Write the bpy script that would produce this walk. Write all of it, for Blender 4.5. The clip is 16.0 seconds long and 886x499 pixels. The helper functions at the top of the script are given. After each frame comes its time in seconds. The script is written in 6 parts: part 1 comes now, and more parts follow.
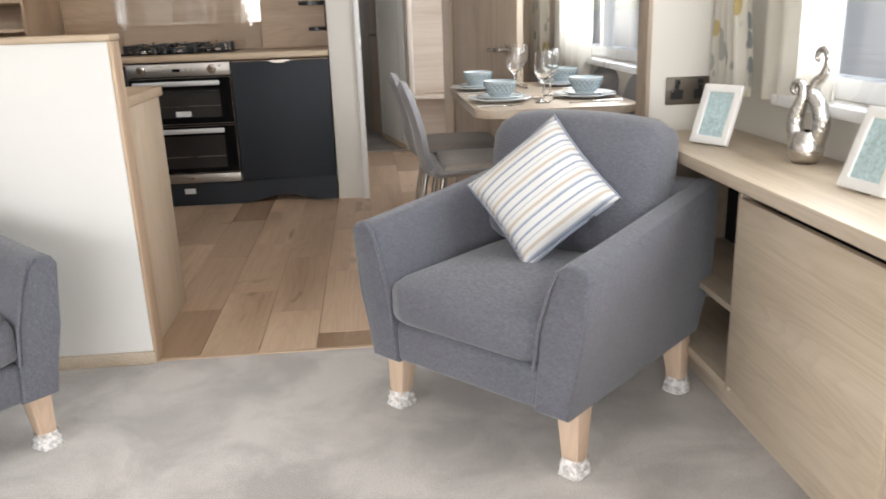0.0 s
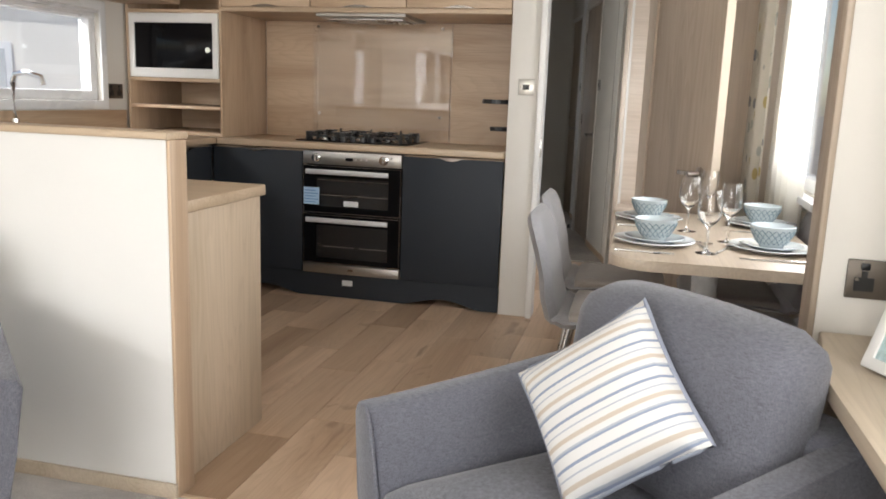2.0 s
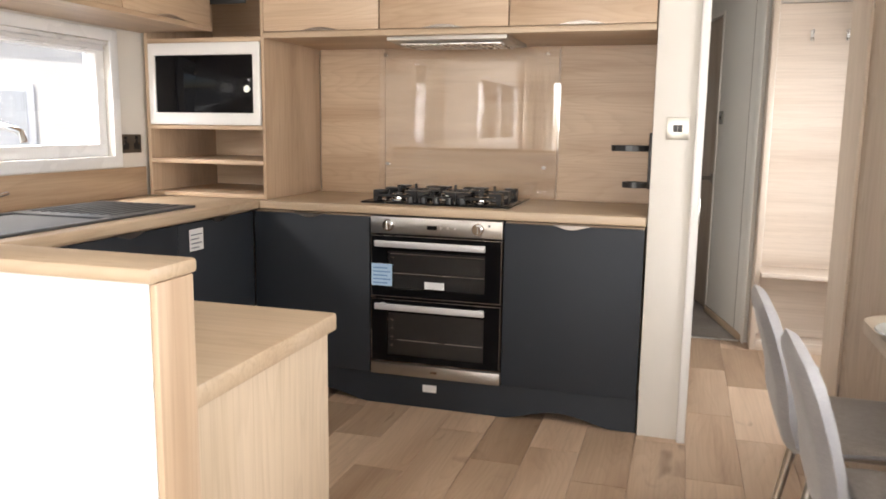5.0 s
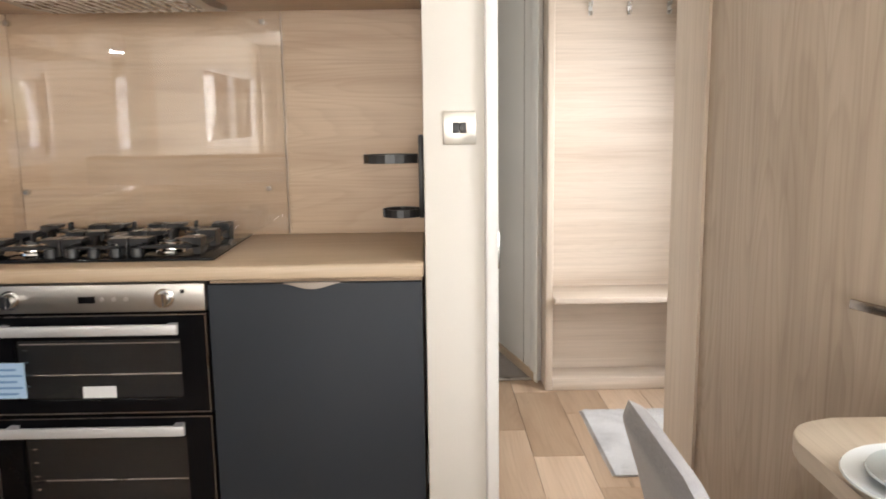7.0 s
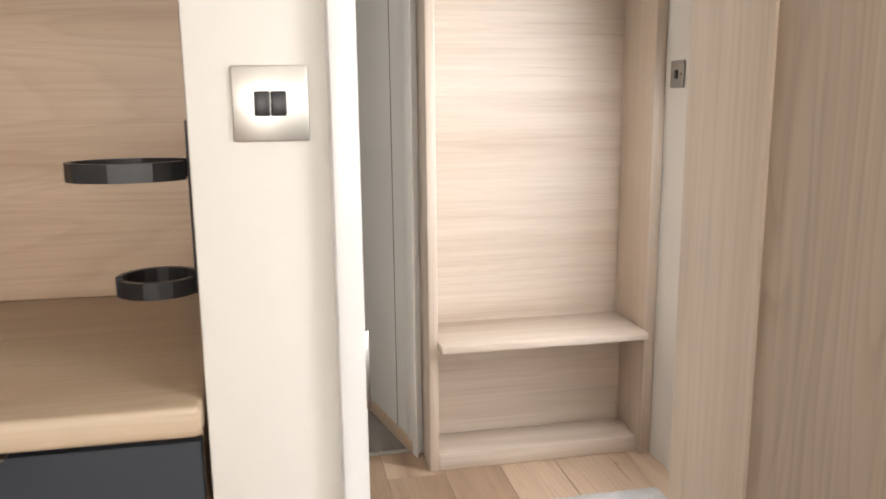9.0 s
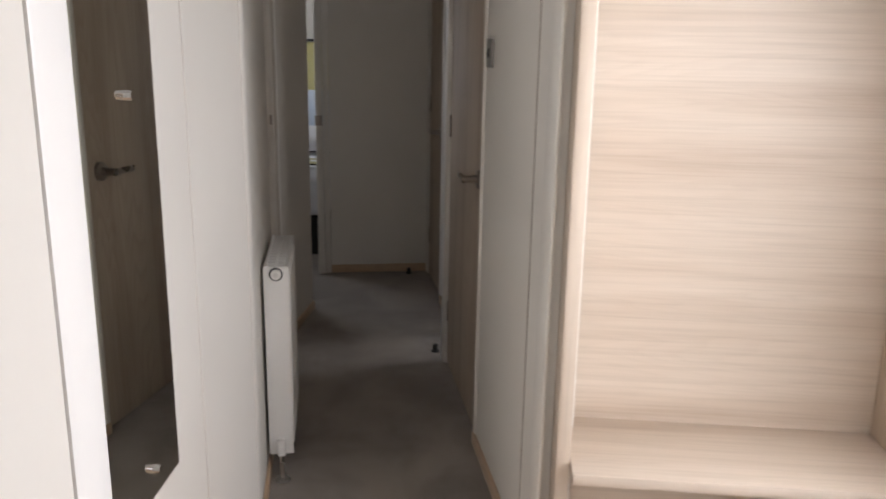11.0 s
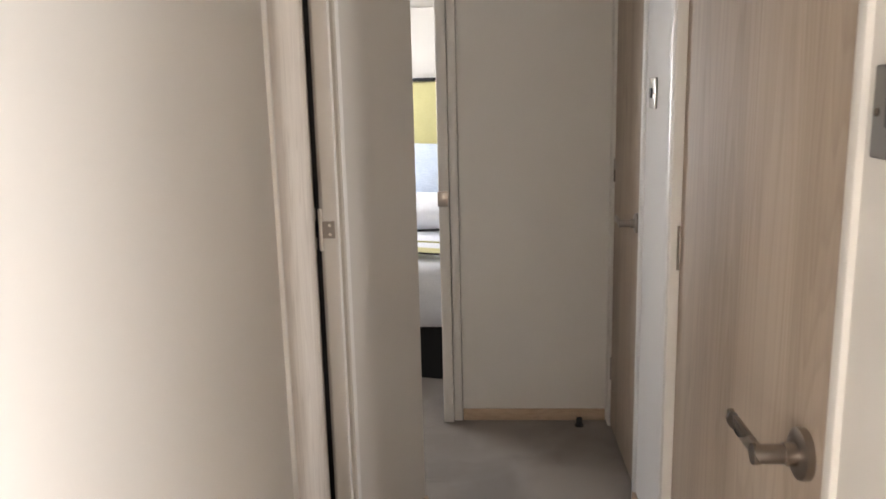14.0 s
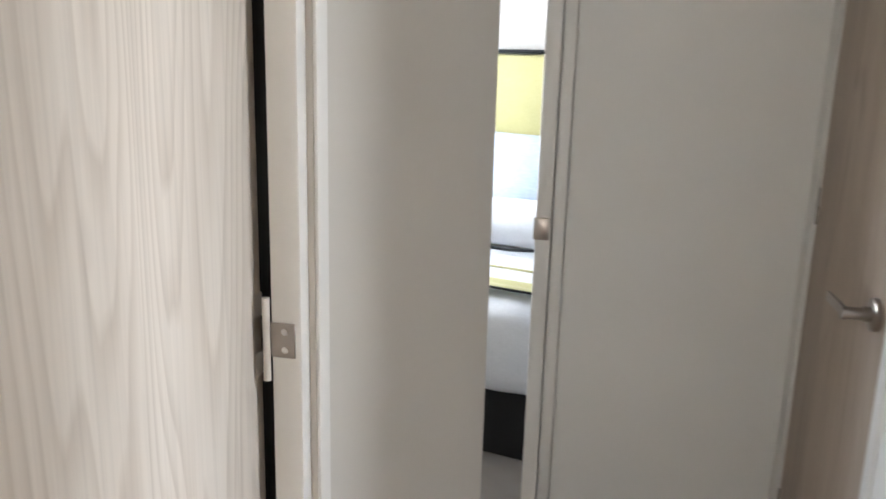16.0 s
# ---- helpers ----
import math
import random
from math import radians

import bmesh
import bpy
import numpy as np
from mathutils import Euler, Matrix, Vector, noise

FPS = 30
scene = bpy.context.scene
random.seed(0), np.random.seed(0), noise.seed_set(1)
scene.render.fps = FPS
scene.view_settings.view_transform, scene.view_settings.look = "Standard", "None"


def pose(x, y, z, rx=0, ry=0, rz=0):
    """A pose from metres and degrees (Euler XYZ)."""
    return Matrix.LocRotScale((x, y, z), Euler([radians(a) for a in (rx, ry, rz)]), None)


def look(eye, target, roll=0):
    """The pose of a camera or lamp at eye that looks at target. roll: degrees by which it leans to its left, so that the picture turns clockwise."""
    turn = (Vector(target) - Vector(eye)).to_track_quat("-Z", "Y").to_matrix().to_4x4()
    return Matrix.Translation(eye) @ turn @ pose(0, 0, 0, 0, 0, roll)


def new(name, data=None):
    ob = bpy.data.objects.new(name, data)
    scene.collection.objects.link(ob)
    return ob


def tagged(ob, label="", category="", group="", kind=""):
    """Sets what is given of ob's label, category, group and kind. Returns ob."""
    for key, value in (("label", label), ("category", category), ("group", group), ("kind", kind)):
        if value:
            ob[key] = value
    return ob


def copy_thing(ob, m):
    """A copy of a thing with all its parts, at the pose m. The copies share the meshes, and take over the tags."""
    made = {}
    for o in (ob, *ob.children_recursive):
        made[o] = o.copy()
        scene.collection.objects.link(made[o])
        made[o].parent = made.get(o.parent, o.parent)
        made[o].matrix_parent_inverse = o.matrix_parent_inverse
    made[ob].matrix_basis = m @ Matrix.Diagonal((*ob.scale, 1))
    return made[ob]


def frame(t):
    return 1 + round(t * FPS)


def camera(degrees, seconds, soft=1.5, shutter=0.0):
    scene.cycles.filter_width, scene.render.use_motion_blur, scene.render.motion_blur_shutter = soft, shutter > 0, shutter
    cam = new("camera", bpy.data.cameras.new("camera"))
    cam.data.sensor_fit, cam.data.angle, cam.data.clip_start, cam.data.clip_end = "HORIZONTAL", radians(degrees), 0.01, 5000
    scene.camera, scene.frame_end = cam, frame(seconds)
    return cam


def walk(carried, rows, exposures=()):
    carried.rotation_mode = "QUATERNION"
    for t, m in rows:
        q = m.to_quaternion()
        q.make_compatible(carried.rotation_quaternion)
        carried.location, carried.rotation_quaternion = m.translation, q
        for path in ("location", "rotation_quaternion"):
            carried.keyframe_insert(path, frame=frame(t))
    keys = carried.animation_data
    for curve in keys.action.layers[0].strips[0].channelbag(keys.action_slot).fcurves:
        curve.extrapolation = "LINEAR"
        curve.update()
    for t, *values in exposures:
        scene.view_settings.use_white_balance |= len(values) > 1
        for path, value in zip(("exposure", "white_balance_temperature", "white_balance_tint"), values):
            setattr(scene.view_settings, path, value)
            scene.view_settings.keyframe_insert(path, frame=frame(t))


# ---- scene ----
cam = camera(58.7, 16.0, soft=1.7, shutter=0.3)
PATH = [
    (0, (0.242, -0.066, 1.105), (0.4, 1.842, 0.529), -2.0),
    (0.5, (0.357, 0.034, 1.108), (0.313, 1.958, 0.566), -0.7),
    (1, (0.474, 0.223, 1.134), (0.312, 2.15, 0.624), 0.1),
    (1.5, (0.602, 0.41, 1.161), (0.303, 2.337, 0.716), 0.9),
    (2, (0.711, 0.552, 1.194), (0.248, 2.461, 0.817), 2.1),
    (2.5, (0.76, 0.678, 1.201), (0.239, 2.576, 0.844), 1.5),
    (3, (0.772, 0.897, 1.241), (0.259, 2.8, 0.9), 1.5),
    (3.5, (0.769, 1.132, 1.264), (0.181, 3.017, 0.947), 1.4),
    (4.5, (0.46, 1.34, 1.264), (-0.12, 3.23, 0.95), 1.0),
    (5.2, (0.08, 1.74, 1.268), (-0.49, 3.63, 0.96), 0.7),
    (6, (0.203, 2.318, 1.272), (-0.37, 4.211, 0.975), 0.3),
    (6.5, (0.1, 2.552, 1.262), (-0.142, 4.512, 0.947), -0.5),
    (7, (0.025, 2.769, 1.286), (0.05, 4.743, 0.964), -0.8),
    (7.5, (0.048, 3.06, 1.274), (0.181, 5.029, 0.956), -1.2),
    (8, (0.056, 3.35, 1.254), (0.344, 5.301, 0.922), -1.1),
    (8.2, (0.047, 3.47, 1.254), (0.426, 5.405, 0.918), -0.9),
    (10.3, (0.343, 4.492, 1.317), (0.686, 6.406, 0.848), 0.8),
    (10.5, (0.376, 4.583, 1.318), (0.585, 6.515, 0.844), 1.3),
    (11, (0.437, 4.779, 1.333), (0.264, 6.714, 0.856), 1.0),
    (11.5, (0.405, 5.022, 1.324), (0.053, 6.928, 0.835), 0.1),
    (12, (0.361, 5.287, 1.34), (-0.07, 7.18, 0.86), 0.4),
    (12.5, (0.35, 5.586, 1.355), (-0.19, 7.459, 0.906), 0.6),
    (13, (0.319, 5.857, 1.355), (-0.287, 7.713, 0.927), -0.2),
    (13.5, (0.229, 6.158, 1.38), (-0.343, 8.029, 0.968), -0.9),
    (14, (0.166, 6.457, 1.374), (-0.406, 8.332, 0.976), -1.4),
    (14.5, (0.121, 6.722, 1.373), (-0.477, 8.584, 0.956), -1.5),
    (15, (0.037, 6.989, 1.379), (-0.544, 8.854, 0.949), 0.0),
    (15.5, (-0.047, 7.215, 1.368), (-0.646, 9.073, 0.936), 0.7),
    (16, (-0.114, 7.451, 1.364), (-0.927, 9.22, 0.909), 1.5),
]
EXPOSURE = [(0, -0.12, 6150, 10), (3.5, 0.12, 6450, 10), (6, 0.7, 6550, 14), (6.5, 0.72, 6500, 12), (7.0, 0.54, 6500, 11), (8.2, 0.52, 6550, 11), (10.3, 0.36, 6350, 15), (11.0, 0.28, 6450, 15), (11.5, 0.4, 6450, 14), (12.0, 0.66, 6450, 14), (12.5, 0.72, 6550, 14),
            (13.0, 0.8, 6700, 16), (13.5, 1.32, 6750, 17), (14.0, 1.97, 6700, 15), (14.5, 2.33, 6650, 13), (15, 2.4, 6000, 10), (15.5, 2.4, 5850, 10), (16, 2.35, 6000, 10)]
walk(cam, [(t, look(e, g, r)) for t, e, g, r in PATH], EXPOSURE)

# ---- light ----
world = bpy.data.worlds.new("sky")
scene.world = world
world.use_nodes = True
wn = world.node_tree.nodes
sky = wn.new("ShaderNodeTexSky")
sky.sky_type, sky.sun_disc = "NISHITA", False
sky.sun_elevation, sky.sun_rotation = radians(49), radians(180)
world.node_tree.links.new(sky.outputs[0], wn["Background"].inputs[0])
wn["Background"].inputs[1].default_value = 0.15

sun = new("sun", bpy.data.lights.new("sun", "SUN"))
sun.data.energy, sun.data.angle, sun.data.color = 3.0, radians(0.6), (1.0, 0.95, 0.87)
sun.matrix_world = look((0.3, -9.0, 10.5), (0, 0, 0))


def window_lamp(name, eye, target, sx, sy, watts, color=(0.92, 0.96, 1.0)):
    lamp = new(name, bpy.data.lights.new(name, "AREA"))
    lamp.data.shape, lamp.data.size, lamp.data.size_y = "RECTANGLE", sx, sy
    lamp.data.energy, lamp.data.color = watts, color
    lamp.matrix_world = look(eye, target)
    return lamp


# ---- materials ----
def base_material(name, rough=0.5, metal=0.0):
    m = bpy.data.materials.new(name)
    m.use_nodes = True
    b = m.node_tree.nodes["Principled BSDF"]
    b.inputs["Roughness"].default_value, b.inputs["Metallic"].default_value = rough, metal
    return m, m.node_tree.nodes, m.node_tree.links, b


def ramp_node(nodes, stops):
    r = nodes.new("ShaderNodeValToRGB")
    while len(r.color_ramp.elements) < len(stops):
        r.color_ramp.elements.new(0.5)
    for el, (p, c) in zip(r.color_ramp.elements, stops):
        el.position, el.color = p, (*c, 1)
    return r


def place_vector(nodes, links, local=False, shift=True):
    """Position in metres, moved apart for each object."""
    if local:
        src = nodes.new("ShaderNodeTexCoord").outputs["Object"]
    else:
        src = nodes.new("ShaderNodeNewGeometry").outputs["Position"]
    if not shift:
        return src
    info = nodes.new("ShaderNodeObjectInfo")
    mul = nodes.new("ShaderNodeMath")
    mul.operation = "MULTIPLY"
    mul.inputs[1].default_value = 23.0
    links.new(info.outputs["Random"], mul.inputs[0])
    add = nodes.new("ShaderNodeVectorMath")
    add.operation = "ADD"
    links.new(src, add.inputs[0])
    links.new(mul.outputs[0], add.inputs[1])
    return add.outputs[0]


def noise_node(nodes, links, vec, scale, detail=4.0, stretch=(1, 1, 1), rough=0.55, distort=0.0):
    mp = nodes.new("ShaderNodeMapping")
    mp.inputs["Scale"].default_value = stretch
    links.new(vec, mp.inputs["Vector"])
    n = nodes.new("ShaderNodeTexNoise")
    n.inputs["Scale"].default_value, n.inputs["Detail"].default_value = scale, detail
    n.inputs["Roughness"].default_value, n.inputs["Distortion"].default_value = rough, distort
    links.new(mp.outputs[0], n.inputs["Vector"])
    return n.outputs["Fac"]


def bump_node(nodes, links, bsdf, height, strength, distance):
    bp = nodes.new("ShaderNodeBump")
    bp.inputs["Strength"].default_value, bp.inputs["Distance"].default_value = strength, distance
    links.new(height, bp.inputs["Height"])
    links.new(bp.outputs[0], bsdf.inputs["Normal"])


def mix_color(nodes, links, fac, a, b, mode="MIX"):
    m = nodes.new("ShaderNodeMix")
    m.data_type, m.blend_type = "RGBA", mode
    for sock, val in ((m.inputs[0], fac), (m.inputs[6], a), (m.inputs[7], b)):
        if isinstance(val, (int, float)):
            sock.default_value = val
        elif isinstance(val, tuple):
            sock.default_value = (*val, 1)
        else:
            links.new(val, sock)
    return m.outputs[2]


def plain(name, color, rough=0.5, metal=0.0, spread=0.06, scale=3.0, fine=120.0, bump=0.0, depth=0.001, coat=0.0, local=False, spec=0.5):
    m, n, l, b = base_material(name, rough, metal)
    v = place_vector(n, l, local)
    broad = noise_node(n, l, v, scale, 3)
    grain = noise_node(n, l, v, fine, 3)
    dark = tuple(c * (1 - spread * 2) for c in color)
    light = tuple(min(1, c * (1 + spread)) for c in color)
    r = ramp_node(n, [(0.3, dark), (0.7, light)])
    l.new(broad, r.inputs[0])
    col = mix_color(n, l, min(0.6, spread * 3), r.outputs[0], ramp_fine(n, l, grain, dark, light))
    l.new(col, b.inputs["Base Color"])
    rr = n.new("ShaderNodeMapRange")
    rr.inputs["To Min"].default_value, rr.inputs["To Max"].default_value = max(0.02, rough * 0.82), min(1, rough * 1.15)
    l.new(broad, rr.inputs[0])
    l.new(rr.outputs[0], b.inputs["Roughness"])
    if bump:
        bump_node(n, l, b, grain, bump, depth)
    b.inputs["Coat Weight"].default_value = coat
    b.inputs["Specular IOR Level"].default_value = spec
    return m


def ramp_fine(n, l, fac, dark, light):
    r = ramp_node(n, [(0.35, dark), (0.65, light)])
    l.new(fac, r.inputs[0])
    return r.outputs[0]


def wood(name, dark, mid, light, axis, rough=0.42, shift=True, vary=0.0, knots=0.0, bump=0.12, broad=1.0, rings=0.3):
    """Laminate with the grain along one world axis."""
    m, n, l, b = base_material(name, rough)
    v = place_vector(n, l, False, shift)
    st = [6.5 * broad, 6.5 * broad, 6.5 * broad]
    st["xyz".index(axis)] = 0.7
    wide = noise_node(n, l, v, 1.0, 4, tuple(st), 0.5, 0.6)
    st2 = [110.0, 110.0, 110.0]
    st2["xyz".index(axis)] = 2.2
    fine = noise_node(n, l, v, 1.0, 3, tuple(st2), 0.6, 0.3)
    r = ramp_node(n, [(0.22, dark), (0.48, mid), (0.78, light)])
    l.new(wide, r.inputs[0])
    r2 = ramp_node(n, [(0.30, (0.72, 0.70, 0.68)), (0.55, (1.0, 1.0, 1.0))])
    l.new(fine, r2.inputs[0])
    col = mix_color(n, l, 0.38, r.outputs[0], r2.outputs[0], "MULTIPLY")
    st4 = [4.2 * broad, 4.2 * broad, 4.2 * broad]
    st4["xyz".index(axis)] = 0.42
    field = noise_node(n, l, v, 1.0, 2.5, tuple(st4), 0.42, 0.3)
    many, part_of = n.new("ShaderNodeMath"), n.new("ShaderNodeMath")
    many.operation, part_of.operation = "MULTIPLY", "FRACT"
    many.inputs[1].default_value = 38.0
    l.new(field, many.inputs[0])
    l.new(many.outputs[0], part_of.inputs[0])
    r5 = ramp_node(n, [(0.0, (1.0, 1.0, 1.0)), (0.45, (0.97, 0.965, 0.96)), (0.86, (0.76, 0.72, 0.68)), (1.0, (1.0, 1.0, 1.0))])
    l.new(part_of.outputs[0], r5.inputs[0])
    col = mix_color(n, l, rings, col, r5.outputs[0], "MULTIPLY")
    if vary:
        info = n.new("ShaderNodeObjectInfo")
        r3 = ramp_node(n, [(0.0, (1 - vary, 1 - vary * 1.15, 1 - vary * 1.3)), (1.0, (1.12, 1.1, 1.08))])
        l.new(info.outputs["Random"], r3.inputs[0])
        col = mix_color(n, l, 1.0, col, r3.outputs[0], "MULTIPLY")
    if knots:
        st3 = [7.0, 7.0, 7.0]
        st3["xyz".index(axis)] = 2.6
        kn = noise_node(n, l, v, 1.0, 2, tuple(st3), 0.5, 1.2)
        r4 = ramp_node(n, [(0.22, (0.42, 0.36, 0.30)), (0.34, (1.0, 1.0, 1.0))])
        l.new(kn, r4.inputs[0])
        col = mix_color(n, l, knots, col, r4.outputs[0], "MULTIPLY")
    l.new(col, b.inputs["Base Color"])
    bump_node(n, l, b, fine, bump, 0.001)
    return m


def fabric(name, dark, light, scale=900.0, rough=0.92, slub=0.5):
    m, n, l, b = base_material(name, rough)
    v = place_vector(n, l, True)
    warp = noise_node(n, l, v, 1.0, 2, (scale, scale, scale * 0.12))
    weft = noise_node(n, l, v, 1.0, 2, (scale * 0.10, scale * 0.10, scale))
    broad = noise_node(n, l, v, 2.5, 3)
    add = n.new("ShaderNodeMath")
    add.operation = "ADD"
    l.new(warp, add.inputs[0])
    l.new(weft, add.inputs[1])
    half = n.new("ShaderNodeMath")
    half.operation = "MULTIPLY"
    half.inputs[1].default_value = 0.5
    l.new(add.outputs[0], half.inputs[0])
    r = ramp_node(n, [(0.36, dark), (0.64, light)])
    l.new(half.outputs[0], r.inputs[0])
    r2 = ramp_node(n, [(0.3, (0.86, 0.86, 0.88)), (0.7, (1.06, 1.05, 1.04))])
    l.new(broad, r2.inputs[0])
    col = mix_color(n, l, 1.0, r.outputs[0], r2.outputs[0], "MULTIPLY")
    l.new(col, b.inputs["Base Color"])
    b.inputs["Sheen Weight"].default_value = 0.25
    bump_node(n, l, b, half.outputs[0], 0.35, 0.0012)
    return m


def carpet_material(name, dark, light):
    m, n, l, b = base_material(name, 0.97)
    v = place_vector(n, l, False, False)
    tuft = noise_node(n, l, v, 260.0, 3)
    patch = noise_node(n, l, v, 3.5, 4, (1, 1, 1), 0.6, 0.4)
    r = ramp_node(n, [(0.34, dark), (0.64, light)])
    l.new(tuft, r.inputs[0])
    r2 = ramp_node(n, [(0.38, (0.72, 0.71, 0.71)), (0.60, (1.04, 1.03, 1.02))])
    l.new(patch, r2.inputs[0])
    col = mix_color(n, l, 1.0, r.outputs[0], r2.outputs[0], "MULTIPLY")
    l.new(col, b.inputs["Base Color"])
    b.inputs["Sheen Weight"].default_value = 0.3
    bump_node(n, l, b, tuft, 0.8, 0.004)
    return m


def stripes(name):
    """White cotton with blue, grey and sand stripes of uneven width."""
    m, n, l, b = base_material(name, 0.9)
    tc = n.new("ShaderNodeTexCoord").outputs["Object"]
    sep = n.new("ShaderNodeSeparateXYZ")
    l.new(tc, sep.inputs[0])
    mul = n.new("ShaderNodeMath")
    mul.operation = "MULTIPLY"
    mul.inputs[1].default_value = 13.0
    l.new(sep.outputs[0], mul.inputs[0])
    fr = n.new("ShaderNodeMath")
    fr.operation = "FRACT"
    l.new(mul.outputs[0], fr.inputs[0])
    w, bl, gr, sa = (0.67, 0.66, 0.64), (0.25, 0.29, 0.39), (0.40, 0.43, 0.48), (0.52, 0.45, 0.37)
    r = ramp_node(n, [(0.0, w), (0.14, bl), (0.21, w), (0.36, gr), (0.40, w), (0.55, sa), (0.66, w), (0.80, gr), (0.85, bl), (0.90, w)])
    r.color_ramp.interpolation = "CONSTANT"
    l.new(fr.outputs[0], r.inputs[0])
    l.new(r.outputs[0], b.inputs["Base Color"])
    weave = noise_node(n, l, tc, 1.0, 2, (700, 700, 700))
    bump_node(n, l, b, weave, 0.3, 0.001)
    return m


def glass_material(name, color=(1, 1, 1), rough=0.0, ior=1.45):
    m, n, l, b = base_material(name, rough)
    b.inputs["Transmission Weight"].default_value, b.inputs["IOR"].default_value = 1.0, ior
    b.inputs["Base Color"].default_value = (*color, 1)
    return m


def pane_material(name, base=0.045):
    """Window glass: clear, with a gloss that grows towards grazing angles."""
    m, n, l, b = base_material(name, 0.0)
    out = n["Material Output"]
    tr, gl, mx, lw = n.new("ShaderNodeBsdfTransparent"), n.new("ShaderNodeBsdfGlossy"), n.new("ShaderNodeMixShader"), n.new("ShaderNodeLayerWeight")
    gl.inputs["Roughness"].default_value = 0.0
    lw.inputs["Blend"].default_value = 0.5
    pw, ml, ad = n.new("ShaderNodeMath"), n.new("ShaderNodeMath"), n.new("ShaderNodeMath")
    pw.operation, ml.operation, ad.operation = "POWER", "MULTIPLY", "ADD"
    pw.inputs[1].default_value, ml.inputs[1].default_value, ad.inputs[1].default_value = 5.0, 0.90, base
    l.new(lw.outputs["Facing"], pw.inputs[0])
    l.new(pw.outputs[0], ml.inputs[0])
    l.new(ml.outputs[0], ad.inputs[0])
    l.new(ad.outputs[0], mx.inputs[0])
    l.new(tr.outputs[0], mx.inputs[1])
    l.new(gl.outputs[0], mx.inputs[2])
    l.new(mx.outputs[0], out.inputs[0])
    return m


def curtain_material(name, print_amount):
    """Cream cloth with a loose leaf print in grey and mustard."""
    m, n, l, b = base_material(name, 0.9)
    v = place_vector(n, l, False, False)
    leaf = n.new("ShaderNodeTexVoronoi")
    leaf.inputs["Scale"].default_value = 22.0
    mp = n.new("ShaderNodeMapping")
    mp.inputs["Scale"].default_value = (1.0, 1.3, 0.5)
    l.new(v, mp.inputs[0])
    l.new(mp.outputs[0], leaf.inputs["Vector"])
    edge = ramp_node(n, [(0.30, (1, 1, 1)), (0.36, (0, 0, 0))])
    l.new(leaf.outputs["Distance"], edge.inputs[0])
    hue = ramp_node(n, [(0.0, (0.22, 0.24, 0.27)), (0.35, (0.42, 0.42, 0.40)), (0.6, (0.58, 0.46, 0.16)), (0.8, (0.50, 0.52, 0.48))])
    hue.color_ramp.interpolation = "CONSTANT"
    sp = n.new("ShaderNodeSeparateColor")
    l.new(leaf.outputs["Color"], sp.inputs[0])
    l.new(sp.outputs[0], hue.inputs[0])
    fac = n.new("ShaderNodeMath")
    fac.operation = "MULTIPLY"
    fac.inputs[1].default_value = print_amount
    l.new(edge.outputs[0], fac.inputs[0])
    col = mix_color(n, l, fac.outputs[0], (0.78, 0.75, 0.68), hue.outputs[0])
    l.new(col, b.inputs["Base Color"])
    weave = noise_node(n, l, v, 600.0, 2)
    bump_node(n, l, b, weave, 0.2, 0.0006)
    tl, mx, out = n.new("ShaderNodeBsdfTranslucent"), n.new("ShaderNodeMixShader"), n["Material Output"]
    l.new(col, tl.inputs[0])
    mx.inputs[0].default_value = 0.45
    l.new(b.outputs[0], mx.inputs[1])
    l.new(tl.outputs[0], mx.inputs[2])
    l.new(mx.outputs[0], out.inputs[0])
    return m


OAK_D, OAK_M, OAK_L = (0.40, 0.275, 0.175), (0.53, 0.385, 0.26), (0.63, 0.48, 0.34)
oak_x = wood("oak laminate across", OAK_D, OAK_M, OAK_L, "x")
oak_y = wood("oak laminate along", OAK_D, OAK_M, OAK_L, "y")
oak_z = wood("oak laminate upright", OAK_D, OAK_M, OAK_L, "z")
oak_top = wood("oak worktop", (0.40, 0.29, 0.19), (0.50, 0.38, 0.26), (0.58, 0.46, 0.33), "x", 0.38)
ash_z = wood("greyed oak door laminate", (0.34, 0.27, 0.205), (0.46, 0.375, 0.295), (0.54, 0.455, 0.37), "z", 0.55, knots=0.25, rings=0.4)
ash_y = wood("pale oak panel", (0.42, 0.34, 0.25), (0.54, 0.45, 0.34), (0.62, 0.53, 0.42), "y", 0.4, knots=0.2)
nook_wood = wood("textured pale oak", (0.50, 0.395, 0.305), (0.60, 0.50, 0.405), (0.68, 0.585, 0.49), "x", 0.5, bump=0.5, broad=1.5, rings=0.12)
nook_z = wood("textured pale oak upright", (0.47, 0.375, 0.29), (0.57, 0.47, 0.375), (0.64, 0.545, 0.45), "z", 0.5, bump=0.4, broad=1.5, rings=0.12)
plank_wood = wood("oak plank", (0.42, 0.285, 0.19), (0.60, 0.45, 0.325), (0.71, 0.56, 0.42), "y", 0.36, vary=0.42, knots=0.75, bump=0.15)
wall_paint = plain("warm white wall board", (0.715, 0.685, 0.635), 0.62, spread=0.025, scale=1.6, fine=90.0, bump=0.06)
# wall board darkened, carries the dimness of the corridor's far end
shaded_wall_paint = plain("shaded wall board", (0.60, 0.555, 0.49), 0.6, spread=0.025, scale=1.6, fine=90.0, bump=0.06)
# colour of the shadow in an open board joint
joint_line = plain("brown joint shade", (0.24, 0.19, 0.15), 0.7)
cream_paint = plain("cream painted metal", (0.62, 0.57, 0.50), 0.45, spread=0.03)
white_gloss = plain("white satin paint", (0.80, 0.79, 0.77), 0.32, spread=0.02, scale=2.0)
